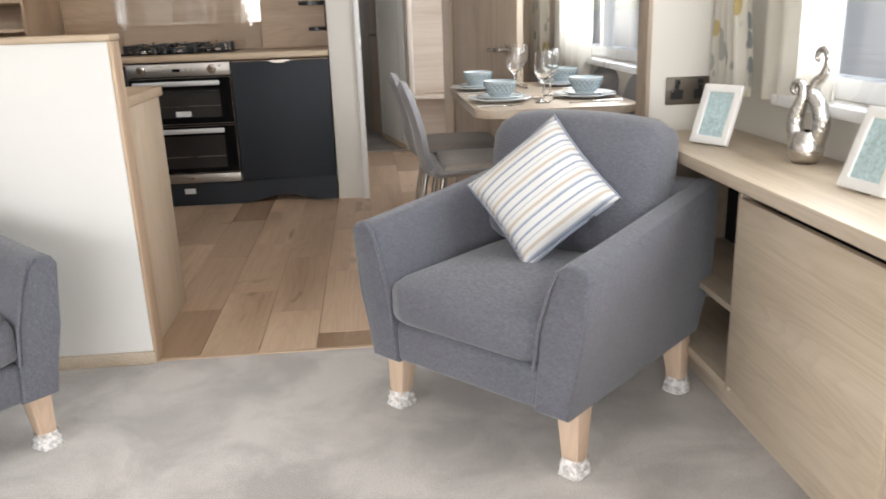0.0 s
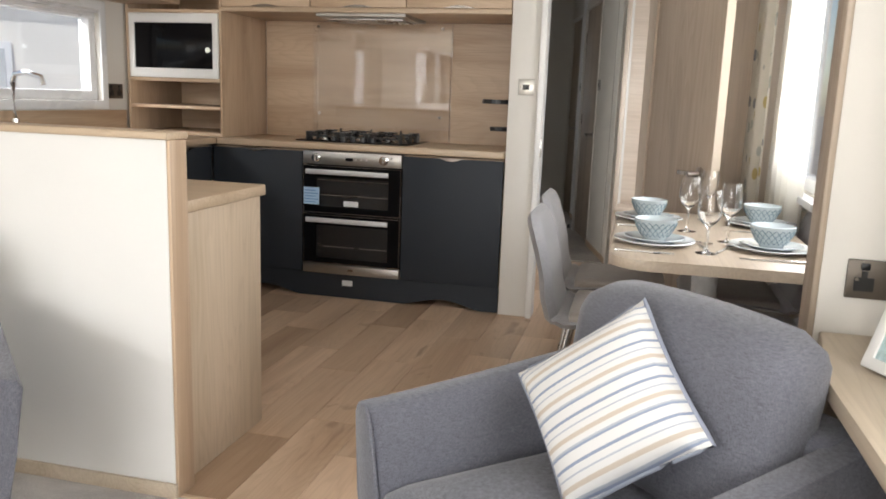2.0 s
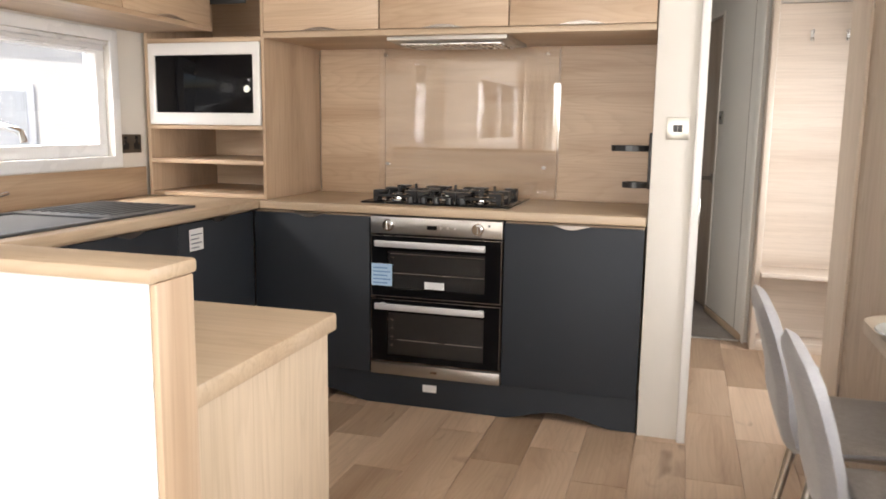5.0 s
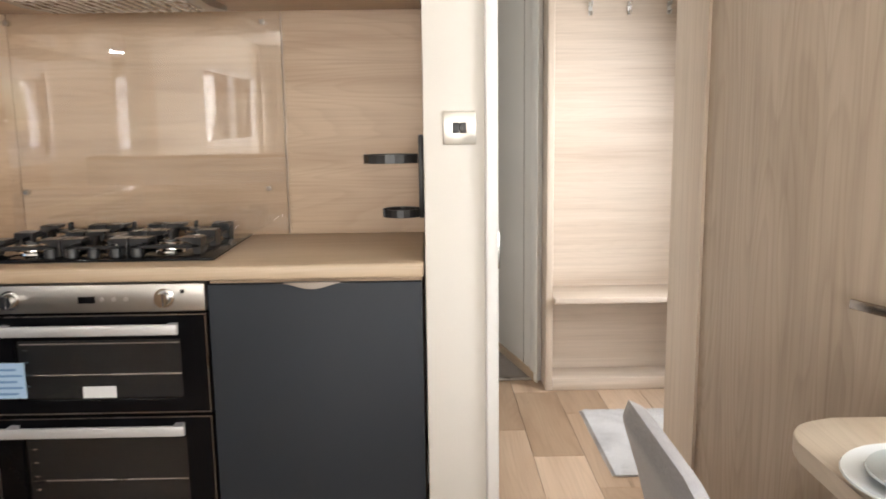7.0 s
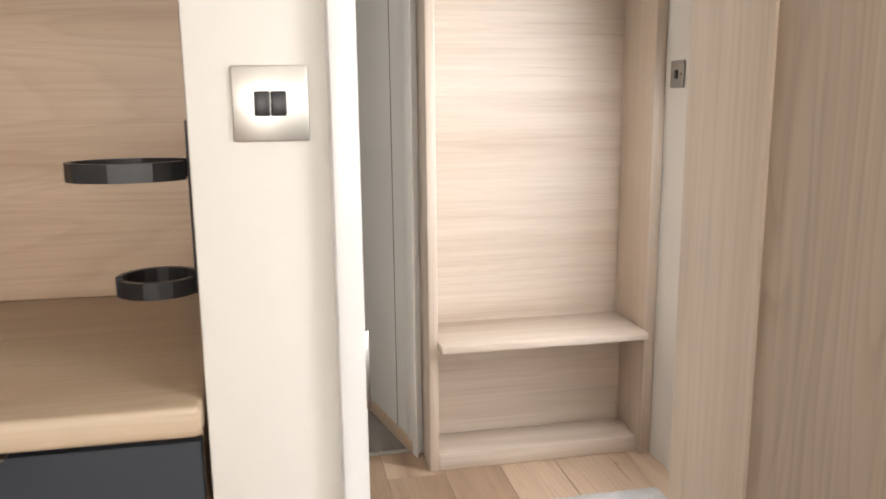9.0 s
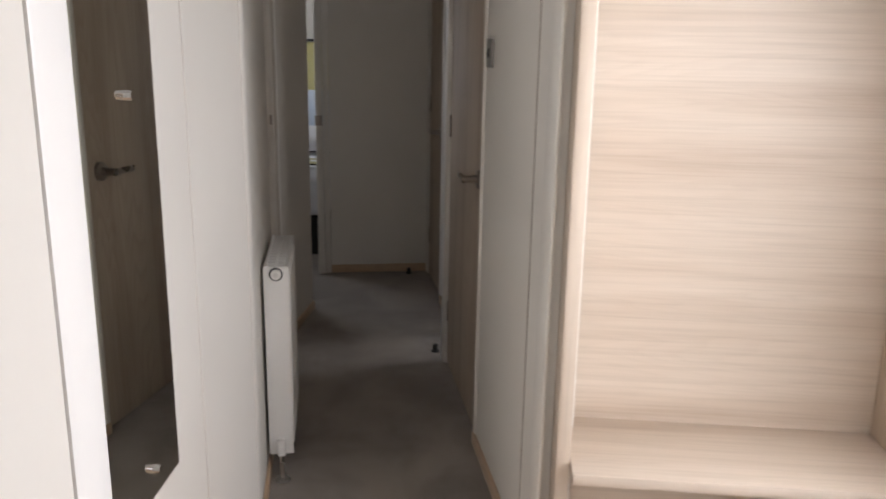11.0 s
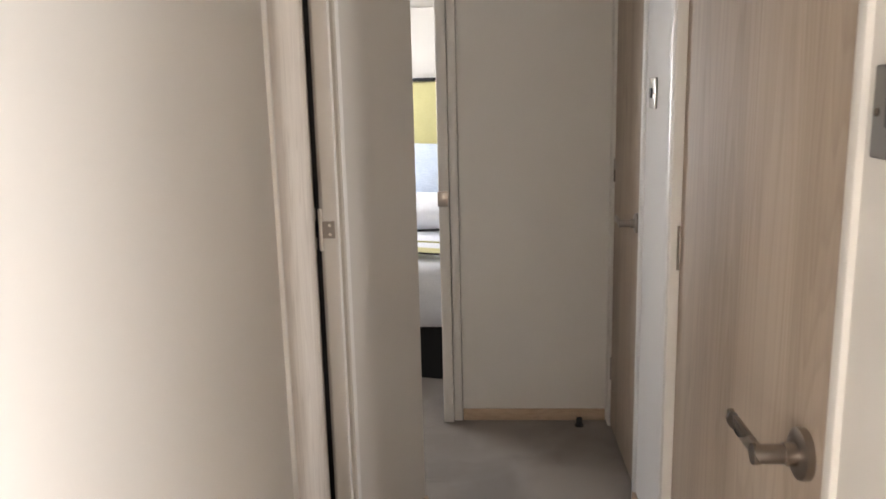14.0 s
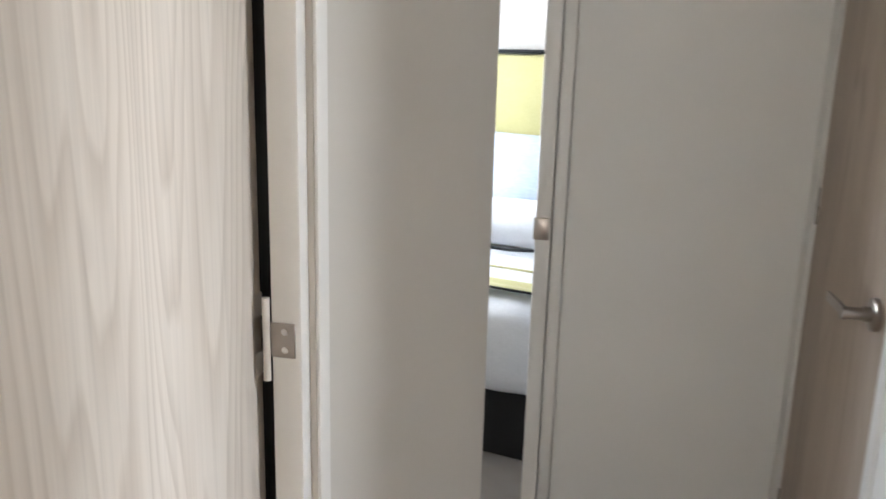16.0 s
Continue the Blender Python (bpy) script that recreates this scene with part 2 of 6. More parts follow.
upvc = plain("white window plastic", (0.82, 0.83, 0.84), 0.28, spread=0.015, scale=2.0)
ceiling_paint = plain("white ceiling board", (0.80, 0.79, 0.76), 0.7, spread=0.02, scale=1.2)
carpet = carpet_material("grey beige carpet", (0.46, 0.43, 0.405), (0.66, 0.625, 0.595))
# lounge carpet again, with the corridor's dimness put into its colour
shaded_hall_carpet = carpet_material("darkened hall carpet", (0.19, 0.162, 0.138), (0.32, 0.278, 0.24))
half_paint = plain("white half wall board", (0.80, 0.79, 0.765), 0.6, spread=0.02, scale=1.6, fine=90.0, bump=0.06)
rug_pile = carpet_material("pale grey rug pile", (0.46, 0.45, 0.45), (0.62, 0.61, 0.60))
navy = plain("dark slate cabinet door", (0.025, 0.030, 0.038), 0.6, spread=0.05, scale=2.0, fine=300.0, bump=0.03, spec=0.35)
edge_tape = plain("pale edging", (0.50, 0.42, 0.33), 0.45, spread=0.04)
steel = plain("brushed steel", (0.43, 0.41, 0.38), 0.38, 1.0, spread=0.05, scale=6.0, fine=400.0)
pale_steel = plain("pale satin steel", (0.66, 0.65, 0.63), 0.28, 1.0, spread=0.04)
chrome = plain("chrome", (0.78, 0.78, 0.78), 0.07, 1.0, spread=0.02)
nickel = plain("satin nickel", (0.36, 0.32, 0.285), 0.28, 1.0, spread=0.05)
black_glass = plain("black oven glass", (0.005, 0.005, 0.006), 0.05, spread=0.05, spec=0.16)
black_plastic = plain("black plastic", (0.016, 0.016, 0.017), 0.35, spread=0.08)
satin_bar = plain("satin aluminium bar", (0.60, 0.60, 0.61), 0.38, 0.35, spread=0.02)
olive_cavity = plain("enamelled oven cavity", (0.012, 0.013, 0.010), 0.5, spread=0.1)
cast_iron = plain("cast iron", (0.022, 0.022, 0.023), 0.28, spread=0.1, fine=200.0, bump=0.1)
oven_cavity = plain("oven cavity", (0.010, 0.010, 0.009), 0.5, spread=0.1)
white_plastic = plain("white plastic", (0.78, 0.77, 0.74), 0.35, spread=0.02)
paper = plain("white sticker paper", (0.80, 0.80, 0.80), 0.6, spread=0.02)
blue_paper = plain("pale blue label", (0.42, 0.60, 0.80), 0.55, spread=0.03)
ink = plain("grey print", (0.20, 0.22, 0.26), 0.6, spread=0.03)
grey_weave = fabric("grey woven upholstery", (0.068, 0.070, 0.086), (0.172, 0.175, 0.205))
chair_cloth = fabric("pale grey chair leather cloth", (0.21, 0.205, 0.21), (0.28, 0.272, 0.276), 500.0, 0.6)
chair_taupe = fabric("taupe chair seat cloth", (0.235, 0.205, 0.18), (0.31, 0.275, 0.245), 500.0, 0.6)
beech = wood("pale beech leg", (0.50, 0.36, 0.25), (0.60, 0.45, 0.33), (0.66, 0.52, 0.40), "z", 0.4)
wrap_film = plain("clear wrapping film", (0.82, 0.80, 0.78), 0.18, spread=0.05, scale=40.0, fine=90.0, bump=0.8, depth=0.004)
stripe_cloth = stripes("striped cotton")
piping_cloth = plain("blue grey piping", (0.26, 0.28, 0.34), 0.9)
china = plain("pale blue grey glaze", (0.52, 0.58, 0.60), 0.15, spread=0.03, coat=0.4)
china_white = plain("white glaze", (0.72, 0.75, 0.76), 0.15, spread=0.02, coat=0.4)
china_print = plain("grey lattice print", (0.22, 0.29, 0.32), 0.25, spread=0.04)
clear_glass = glass_material("clear drinking glass")
splash_glass = pane_material("splashback glass", 0.065)
window_glass = pane_material("window glass")
oven_pane = pane_material("oven door glass", 0.012)
mirror_silver = plain("mirror silvering", (0.86, 0.88, 0.86), 0.005, 1.0, spread=0.005)
curtain_plain = curtain_material("cream curtain cloth", 0.0)
curtain_print = curtain_material("printed curtain cloth", 0.85)
silver_leaf = plain("hammered silver", (0.62, 0.60, 0.57), 0.16, 1.0, spread=0.1, scale=30.0, fine=55.0, bump=0.9, depth=0.006)
teal_print = plain("pale teal print", (0.47, 0.60, 0.62), 0.5, spread=0.18, scale=14.0)
yellow_cloth = fabric("yellow headboard cloth", (0.50, 0.46, 0.20), (0.60, 0.56, 0.28))
bed_white = fabric("white bed linen", (0.66, 0.67, 0.69), (0.76, 0.77, 0.79), 500.0)
bed_blue = fabric("pale blue pillow linen", (0.46, 0.55, 0.66), (0.62, 0.70, 0.80), 300.0)
dark_void = plain("black cloth and bay shade", (0.012, 0.012, 0.013), 0.9)
render_cream = plain("cream exterior cladding", (0.82, 0.80, 0.75), 0.6, spread=0.04)
roof_tile = plain("terracotta roof tile", (0.40, 0.15, 0.08), 0.8, spread=0.15, scale=4.0)
gravel = plain("pale gravel ground", (0.42, 0.40, 0.36), 0.95, spread=0.12, scale=0.4, fine=25.0)
leaf_green = plain("tree leaf", (0.06, 0.10, 0.035), 0.6, spread=0.3, scale=2.0)
bark = plain("bark", (0.12, 0.09, 0.07), 0.9, spread=0.2, scale=6.0)
far_pane = plain("pale reflecting window pane", (0.55, 0.58, 0.60), 0.1, spread=0.05)
car_paint = plain("silver car paint", (0.45, 0.46, 0.48), 0.25, 0.6, spread=0.02, coat=0.6)
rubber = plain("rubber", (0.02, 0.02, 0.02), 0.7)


# ---- mesh helpers ----
def box(bm, x0, y0, z0, x1, y1, z1):
    m = Matrix.Translation(((x0 + x1) / 2, (y0 + y1) / 2, (z0 + z1) / 2)) @ Matrix.Diagonal((abs(x1 - x0), abs(y1 - y0), abs(z1 - z0), 1))
    return bmesh.ops.create_cube(bm, size=1, matrix=m)["verts"]


def obox(bm, p, q, o0, o1, z0, z1):
    """A box along the floor line p to q; o0, o1 are distances to the left of it."""
    p, q = Vector(p), Vector(q)
    d = q - p
    ang, c = math.atan2(d.y, d.x), (p + q) / 2
    m = Matrix.Translation((c.x, c.y, 0)) @ Matrix.Rotation(ang, 4, "Z") @ Matrix.Translation((0, (o0 + o1) / 2, (z0 + z1) / 2)) @ Matrix.Diagonal((d.length, abs(o1 - o0), abs(z1 - z0), 1))
    return bmesh.ops.create_cube(bm, size=1, matrix=m)["verts"]


def cyl(bm, p, q, r, r2=None, n=16):
    p, q = Vector(p), Vector(q)
    d = q - p
    m = Matrix.Translation((p + q) / 2) @ d.to_track_quat("Z", "Y").to_matrix().to_4x4()
    return bmesh.ops.create_cone(bm, cap_ends=True, segments=n, radius1=r, radius2=r if r2 is None else r2, depth=d.length, matrix=m)["verts"]


def lathe(bm, profile, n=28, c=(0, 0, 0)):
    rings = []
    for r, z in profile:
        if r < 1e-5:
            rings.append([bm.verts.new((c[0], c[1], c[2] + z))])
        else:
            rings.append([bm.verts.new((c[0] + r * math.cos(2 * math.pi * i / n), c[1] + r * math.sin(2 * math.pi * i / n), c[2] + z)) for i in range(n)])
    for a, b in zip(rings, rings[1:]):
        for i in range(n):
            j = (i + 1) % n
            if len(a) == 1 and len(b) > 1:
                bm.faces.new((a[0], b[j], b[i]))
            elif len(b) == 1 and len(a) > 1:
                bm.faces.new((a[i], a[j], b[0]))
            elif len(a) > 1:
                bm.faces.new((a[i], a[j], b[j], b[i]))


def tube(bm, pts, radii, n=10, closed=False):
    pts = [Vector(p) for p in pts]
    if isinstance(radii, (int, float)):
        radii = [radii] * len(pts)
    rings, up = [], Vector((0, 0, 1))
    for i, p in enumerate(pts):
        t = (pts[min(i + 1, len(pts) - 1)] - pts[max(i - 1, 0)]).normalized()
        if closed:
            t = (pts[(i + 1) % len(pts)] - pts[i - 1]).normalized()
        side = t.cross(up)
        if side.length < 0.05:
            side = t.cross(Vector((1, 0, 0)))
        side.normalize()
        top = side.cross(t)
        rings.append([bm.verts.new(p + radii[i] * (math.cos(2 * math.pi * k / n) * side + math.sin(2 * math.pi * k / n) * top)) for k in range(n)])
    pairs = list(zip(rings, rings[1:])) + ([(rings[-1], rings[0])] if closed else [])
    for a, b in pairs:
        for k in range(n):
            bm.faces.new((a[k], a[(k + 1) % n], b[(k + 1) % n], b[k]))
    if not closed:
        bm.faces.new(rings[0][::-1])
        bm.faces.new(rings[-1])


def prism(bm, pts, axis, a0, a1):
    """A flat outline of (u, v) pairs pushed along an axis: x takes (y, z), y takes (x, z), z takes (x, y)."""
    def put(u, v, a):
        return {"x": (a, u, v), "y": (u, a, v), "z": (u, v, a)}[axis]
    lo = [bm.verts.new(put(u, v, a0)) for u, v in pts]
    hi = [bm.verts.new(put(u, v, a1)) for u, v in pts]
    bm.faces.new(lo[::-1])
    bm.faces.new(hi)
    for i in range(len(pts)):
        j = (i + 1) % len(pts)
        bm.faces.new((lo[i], lo[j], hi[j], hi[i]))


def grid(bm, nu, nv, fn):
    vs = [[bm.verts.new(fn(i / nu, j / nv)) for j in range(nv + 1)] for i in range(nu + 1)]
    for i in range(nu):
        for j in range(nv):
            bm.faces.new((vs[i][j], vs[i + 1][j], vs[i + 1][j + 1], vs[i][j + 1]))


def ring(bm, axis, a0, a1, outer, inner):
    """A flat frame with a hole, pushed from a0 to a1 along an axis; outer and inner are (u0, v0, u1, v1)."""
    def put(u, v, a):
        return {"x": (a, u, v), "y": (u, a, v), "z": (u, v, a)}[axis]
    loops = []
    for (u0, v0, u1, v1), a in ((outer, a0), (inner, a0), (inner, a1), (outer, a1)):
        loops.append([bm.verts.new(put(u, v, a)) for u, v in ((u0, v0), (u1, v0), (u1, v1), (u0, v1))])
    for k in range(4):
        p, q = loops[k], loops[(k + 1) % 4]
        for i in range(4):
            j = (i + 1) % 4
            bm.faces.new((p[i], p[j], q[j], q[i]))


def soften(bm, w, seg=2):
    bmesh.ops.bevel(bm, geom=bm.edges[:], offset=w, segments=seg, affect="EDGES", profile=0.5, clamp_overlap=True)
    return bm


def finish(bm, name, material, smooth):
    bmesh.ops.recalc_face_normals(bm, faces=bm.faces[:])
    me = bpy.data.meshes.new(name)
    bm.to_mesh(me)
    bm.free()
    me.materials.append(material)
    if smooth:
        me.shade_smooth()
        me.set_sharp_from_angle(angle=radians(smooth))
    return me


def part(name, bm, material, parent, label="", smooth=38, local=False):
    """Links a bmesh as one mesh under a thing or a part. Unless local, its places are the world's."""
    root = parent
    while root.parent:
        root = root.parent
    if not local:
        bm.transform(root.matrix_basis.inverted())
    ob = new(name, finish(bm, name, material, smooth))
    ob.parent = parent
    return tagged(ob, label)


def solid(name, bm, material, label="", category="", group="", kind="", smooth=38):
    return tagged(new(name, finish(bm, name, material, smooth)), label, category, group, kind)


def thing(name, label, category, m=Matrix(), group="", kind=""):
    ob = new(name)
    ob.empty_display_size = 0.1
    ob.matrix_basis = m
    return tagged(ob, label, category, group, kind)


def one_box(*v, w=0.0, seg=2):
    bm = bmesh.new()
    box(bm, *v)
    return soften(bm, w, seg) if w else bm


def structure(name, bm, material, label, category="wall", smooth=38):
    return solid(name, bm, material, label, category, kind="structure", smooth=smooth)


# ---- structure ----
WEST, EAST, CEIL = -2.36, 1.40, 2.35


def wall_with_holes(name, axis, a, b, u0, u1, holes, material, label):
    """An upright wall across one axis from a to b, from u0 to u1 along the other, with holes (u0, u1, z0, z1)."""
    bm = bmesh.new()

    def put(s, e, z0, z1):
        if e - s > 0.001 and z1 - z0 > 0.001:
            box(bm, *((a, s, z0, b, e, z1) if axis == "x" else (s, a, z0, e, b, z1)))
    at = u0
    for h0, h1, z0, z1 in sorted(holes):
        put(at, h0, 0, CEIL)
        put(h0, h1, 0, z0)
        put(h0, h1, z1, CEIL)
        at = h1
    put(at, u1, 0, CEIL)
    return structure(name, bm, material, label, smooth=0)


KW, LW, RW, DW, BW = (3.05, 4.62, 1.11, 1.62), (-3.0, -0.45, 1.05, 1.92), (0.35, 2.02, 0.86, 1.95), (2.72, 4.55, 0.86, 1.98), (9.85, 10.95, 0.9, 1.9)
SW = (1.30, 1.98, 1.05, 1.92)
ED = (5.46, 6.10, 0.02, 2.0)
HW = (8.45, 9.15, 1.0, 1.9)
FW = (-1.95, 0.95, 0.45, 2.05)
wall_with_holes("wall_west", "x", WEST - 0.1, WEST, -3.4, 13.3, [KW, LW, SW, BW], wall_paint, "warm white panelled outer wall with windows")
wall_with_holes("wall_east", "x", EAST, EAST + 0.1, -3.4, 13.3, [RW, DW, ED, HW, BW], wall_paint, "warm white panelled outer wall beside the table")
wall_with_holes("wall_south", "y", -3.4, -3.3, WEST, EAST, [FW], wall_paint, "warm white front wall with a wide window")
structure("wall_north", one_box(WEST, 13.2, 0, EAST, 13.3, CEIL), wall_paint, "warm white bedroom end wall", smooth=0)
structure("ceiling", one_box(WEST - 0.1, -3.4, CEIL, EAST + 0.1, 13.3, CEIL + 0.06), ceiling_paint, "flat white boarded ceiling", "ceiling", 0)
structure("floor_lounge", one_box(WEST, -3.3, -0.06, EAST, 2.48, 0.0), carpet, "grey beige carpet with soft vacuum patches", "floor", 0)
kitchen_floor = structure("floor_kitchen", one_box(WEST, 2.48, -0.06, EAST, 6.56, -0.004), plank_wood, "oak plank vinyl floor with darker boards", "floor", 0)
structure("floor_hall", one_box(WEST, 6.56, -0.06, EAST, 13.2, 0.0), shaded_hall_carpet, "grey beige carpet toned darker for the dim corridor", "floor", 0)
structure("threshold", one_box(-0.3, 6.55, 0.0, 0.56, 6.575, 0.006, w=0.002), pale_steel, "thin pale metal threshold strip", "threshold")
structure("carpet_edge", one_box(-0.53, 2.472, 0.0, EAST, 2.49, 0.004, w=0.001), oak_x, "thin oak strip at the carpet's edge", "threshold")

# kitchen back wall, nib and the cupboard block
structure("wall_kitchen", one_box(WEST, 5.43, 0, 0.016, 5.482, CEIL), wall_paint, "white wall behind the kitchen", smooth=0)
for n, (x0, x1) in enumerate(((-1.705, -1.345), (-1.342, -0.461), (-0.458, 0.002))):
    structure("back_panel", one_box(x0, 5.418, 0.915, x1, 5.43, 1.66, w=0.001, seg=1), oak_x, "oak laminate splash panel with level grain")
structure("wall_nib", one_box(0.004, 4.835, 0, 0.165, 4.93, CEIL, w=0.004), wall_paint, "narrow white wall end beside the doorway")
structure("door_frame_1", one_box(0.163, 4.80, 0, 0.196, 4.93, 2.05, w=0.006), white_gloss, "white painted door jamb", "door frame")
structure("wall_nib_side", one_box(0.004, 4.93, 0, 0.035, 5.411, CEIL), wall_paint, "white wall return", smooth=0)
structure("strike_plate", one_box(0.190, 4.803, 0.90, 0.200, 4.815, 1.0, w=0.002), pale_steel, "small steel strike plate", "strike plate")
structure("lintel_1", one_box(0.196, 4.84, 2.03, 0.76, 4.92, CEIL), wall_paint, "white wall above the doorway", smooth=0)
bm = bmesh.new()
prism(bm, [(0.742, 4.85), (0.775, 4.875), (1.40, 4.875), (1.40, 5.0), (0.705, 5.0)], "z", 0, CEIL)
structure("wall_cupboard", bm, nook_z, "oak laminate cupboard wall with upright grain", smooth=0)

# half wall and peninsula
half = structure("wall_half", one_box(WEST, 2.468, 0, -0.542, 2.55, 1.055), half_paint, "low white wall between lounge and kitchen", smooth=0)
structure("wall_half_cap", one_box(WEST, 2.455, 1.055, -0.528, 2.56, 1.077, w=0.006), oak_top, "pale oak cap on the low wall", "trim")
structure("wall_half_end", one_box(-0.542, 2.468, 0, -0.530, 2.552, 1.055, w=0.003), oak_z, "oak end strip of the low wall", "trim")
structure("baseboard_half", one_box(WEST, 2.455, 0, -0.532, 2.467, 0.045, w=0.003), ash_y, "low oak skirting board", "baseboard")

# corridor: straight, standing a little askew to the kitchen
HALL = Matrix.Translation((0.59, 6.33, 0)) @ Matrix.Rotation(radians(13.5), 4, "Z") @ Matrix.Translation((-0.575, -6.473, 0))


def hp(x, y):
    """A floor point of the corridor's own grid, in the world."""
    v = HALL @ Vector((x, y, 0))
    return (v.x, v.y)


LA, LM, LN, LB = hp(-0.408, 5.78), hp(-0.238, 6.80), hp(-0.147, 7.125), hp(-0.152, 7.945)
LC, LD, LE = hp(-0.222, 8.556), hp(-0.161, 8.556), hp(-0.033, 9.108)
RA, RB, RC = hp(0.56, 6.69), hp(0.56, 7.515), hp(0.56, 8.265)
RD, RE, RF = hp(0.668, 8.60), hp(0.668, 9.165), hp(0.668, 9.765)


def slant(name, p, q, o0, o1, z0, z1, material, label, category="wall", w=0.0):
    bm = bmesh.new()
    obox(bm, p, q, o0, o1, z0, z1)
    if w:
        soften(bm, w)
    return structure(name, bm, material, label, category, 38 if w else 0)


def between(p, q, f):
    return (p[0] + (q[0] - p[0]) * f, p[1] + (q[1] - p[1]) * f)


for p, q in ((LA, LM), (LM, LN), (LN, LB)):
    slant("wall_left", p, q, 0, 0.08, 0, CEIL, wall_paint, "warm white corridor wall board")
slant("wall_left_over", LB, LC, 0, 0.08, 2.03, CEIL, wall_paint, "warm white wall above the closed door")
slant("wall_left_end", LD, LE, 0, 0.06, 0, CEIL, shaded_wall_paint, "corridor wall board toned down for its shade")
slant("wall_left_return", hp(-0.75, 9.108), hp(-0.10, 9.108), -0.06, 0, 0, CEIL, shaded_wall_paint, "wall return toned down for its shade")
slant("wall_lobby_side", hp(-0.75, 9.108), hp(-0.75, 9.83), 0, 0.07, 0, CEIL, shaded_wall_paint, "lobby wall toned down for its shade")
slant("wall_right", RA, RB, -0.08, 0, 0, CEIL, wall_paint, "warm white corridor wall board")
slant("wall_right_over", RB, RC, -0.08, 0, 2.03, CEIL, wall_paint, "warm white wall above the oak door")
slant("wall_right_mid", RD, between(RD, RE, 0.97), -0.07, 0, 0, CEIL, white_gloss, "white wall between two doorways")
slant("door_frame_7", hp(0.552, 8.29), hp(0.552, 8.325), -0.19, 0, 0, CEIL, white_gloss, "white wall end beside the oak door", "door frame", 0.004)
slant("wall_right_corner", RF, hp(0.668, 9.832), -0.08, 0, 0, CEIL, wall_paint, "narrow pale wall end beside the end door")
slant("wall_right_mid_over", hp(0.668, 8.326), RD, -0.07, 0, 2.03, CEIL, wall_paint, "white wall above the open bathroom doorway")
slant("wall_right_over_end", RE, RF, -0.08, 0, 2.06, CEIL, wall_paint, "warm white wall above the end door")
slant("wall_end", hp(0.072, 9.83), hp(0.76, 9.83), 0, 0.08, 0, CEIL, wall_paint, "warm white corridor end wall")
slant("wall_end_left", hp(-1.75, 9.83), hp(-0.74, 9.83), 0, 0.08, 0, CEIL, shaded_wall_paint, "wall beside the bedroom door toned down for its shade")
slant("wall_end_right", hp(0.762, 9.83), hp(2.15, 9.83), 0, 0.08, 0, CEIL, shaded_wall_paint, "bedroom wall toned down for its shade")
slant("lintel_2", hp(-0.74, 9.83), hp(0.072, 9.83), 0, 0.08, 2.06, CEIL, shaded_wall_paint, "pale wall above the bedroom doorway")
structure("wall_kitchen_back_room", one_box(WEST, 7.2, 0, -0.46, 7.26, CEIL), wall_paint, "white partition of the side room", smooth=0)
structure("wall_right_room", one_box(0.44, 7.86, 0, EAST, 7.92, CEIL), wall_paint, "white partition of the side room", smooth=0)
for p, q, s in ((LA, LM, -1), (LM, LN, -1), (LN, LB, -1), (LD, LE, -1), (RA, RB, 1), (RD, between(RD, RE, 0.97), 1)):
    slant("baseboard_hall", p, q, *((0, -0.012) if s < 0 else (0, 0.012)), 0, 0.045, oak_y, "low oak skirting board", "baseboard", 0.003)
slant("baseboard_end", hp(0.073, 9.817), hp(0.664, 9.817), 0, 0.0125, 0, 0.05, oak_x, "low oak skirting board", "baseboard", 0.003)
slant("trim_wall_joint", between(LA, LM, 0.985), between(LA, LM, 1.0), 0, -0.004, 0.045, CEIL, wall_paint, "narrow white joint strip on the wall board", "trim", 0.0015)
slant("trim_wall_joint", between(LM, LN, 0.93), between(LM, LN, 1.0), 0, -0.004, 0.045, CEIL, wall_paint, "narrow white joint strip on the wall board", "trim", 0.0015)
# brown strip in place of the open joint and its shadow
slant("trim_wall_joint", between(RA, RB, 0.204), between(RA, RB, 0.2075), 0, 0.002, 0.045, CEIL, joint_line, "thin brown strip for the shaded gap between two wall boards", "trim")
slant("trim_corner", hp(0.56, 6.655), hp(0.56, 6.74), 0, 0.010, 0, CEIL, wall_paint, "rounded white corner strip beside the niche", "trim", 0.004)
structure("trim_corner", one_box(0.018, 5.416, 0, 0.036, 5.478, CEIL, w=0.004), white_gloss, "rounded white corner strip of the kitchen wall", "trim")

# bedroom door frame
slant("door_frame_2", hp(-0.008, 9.795), hp(0.034, 9.795), 0, 0.115, 0, 2.10, wall_paint, "pale painted bedroom door frame", "door frame", 0.005)
slant("trim_door_2", hp(0.036, 9.812), hp(0.070, 9.812), 0, 0.10, 0, 2.10, wall_paint, "narrow pale cover strip", "trim", 0.004)
slant("strike_plate_2", hp(-0.012, 9.785), hp(0.030, 9.785), 0, 0.011, 0.918, 0.978, nickel, "small worn steel strike plate", "strike plate", 0.003)

# vestibule lining and the entrance door
structure("wall_vestibule", one_box(1.357, 6.165, 0, EAST, 6.64, CEIL), wall_paint, "warm white wall beside the coat niche", smooth=0)
structure("wall_over_niche", one_box(0.56, 6.42, 1.985, 1.357, 6.64, CEIL), wall_paint, "warm white wall above the coat niche", smooth=0)


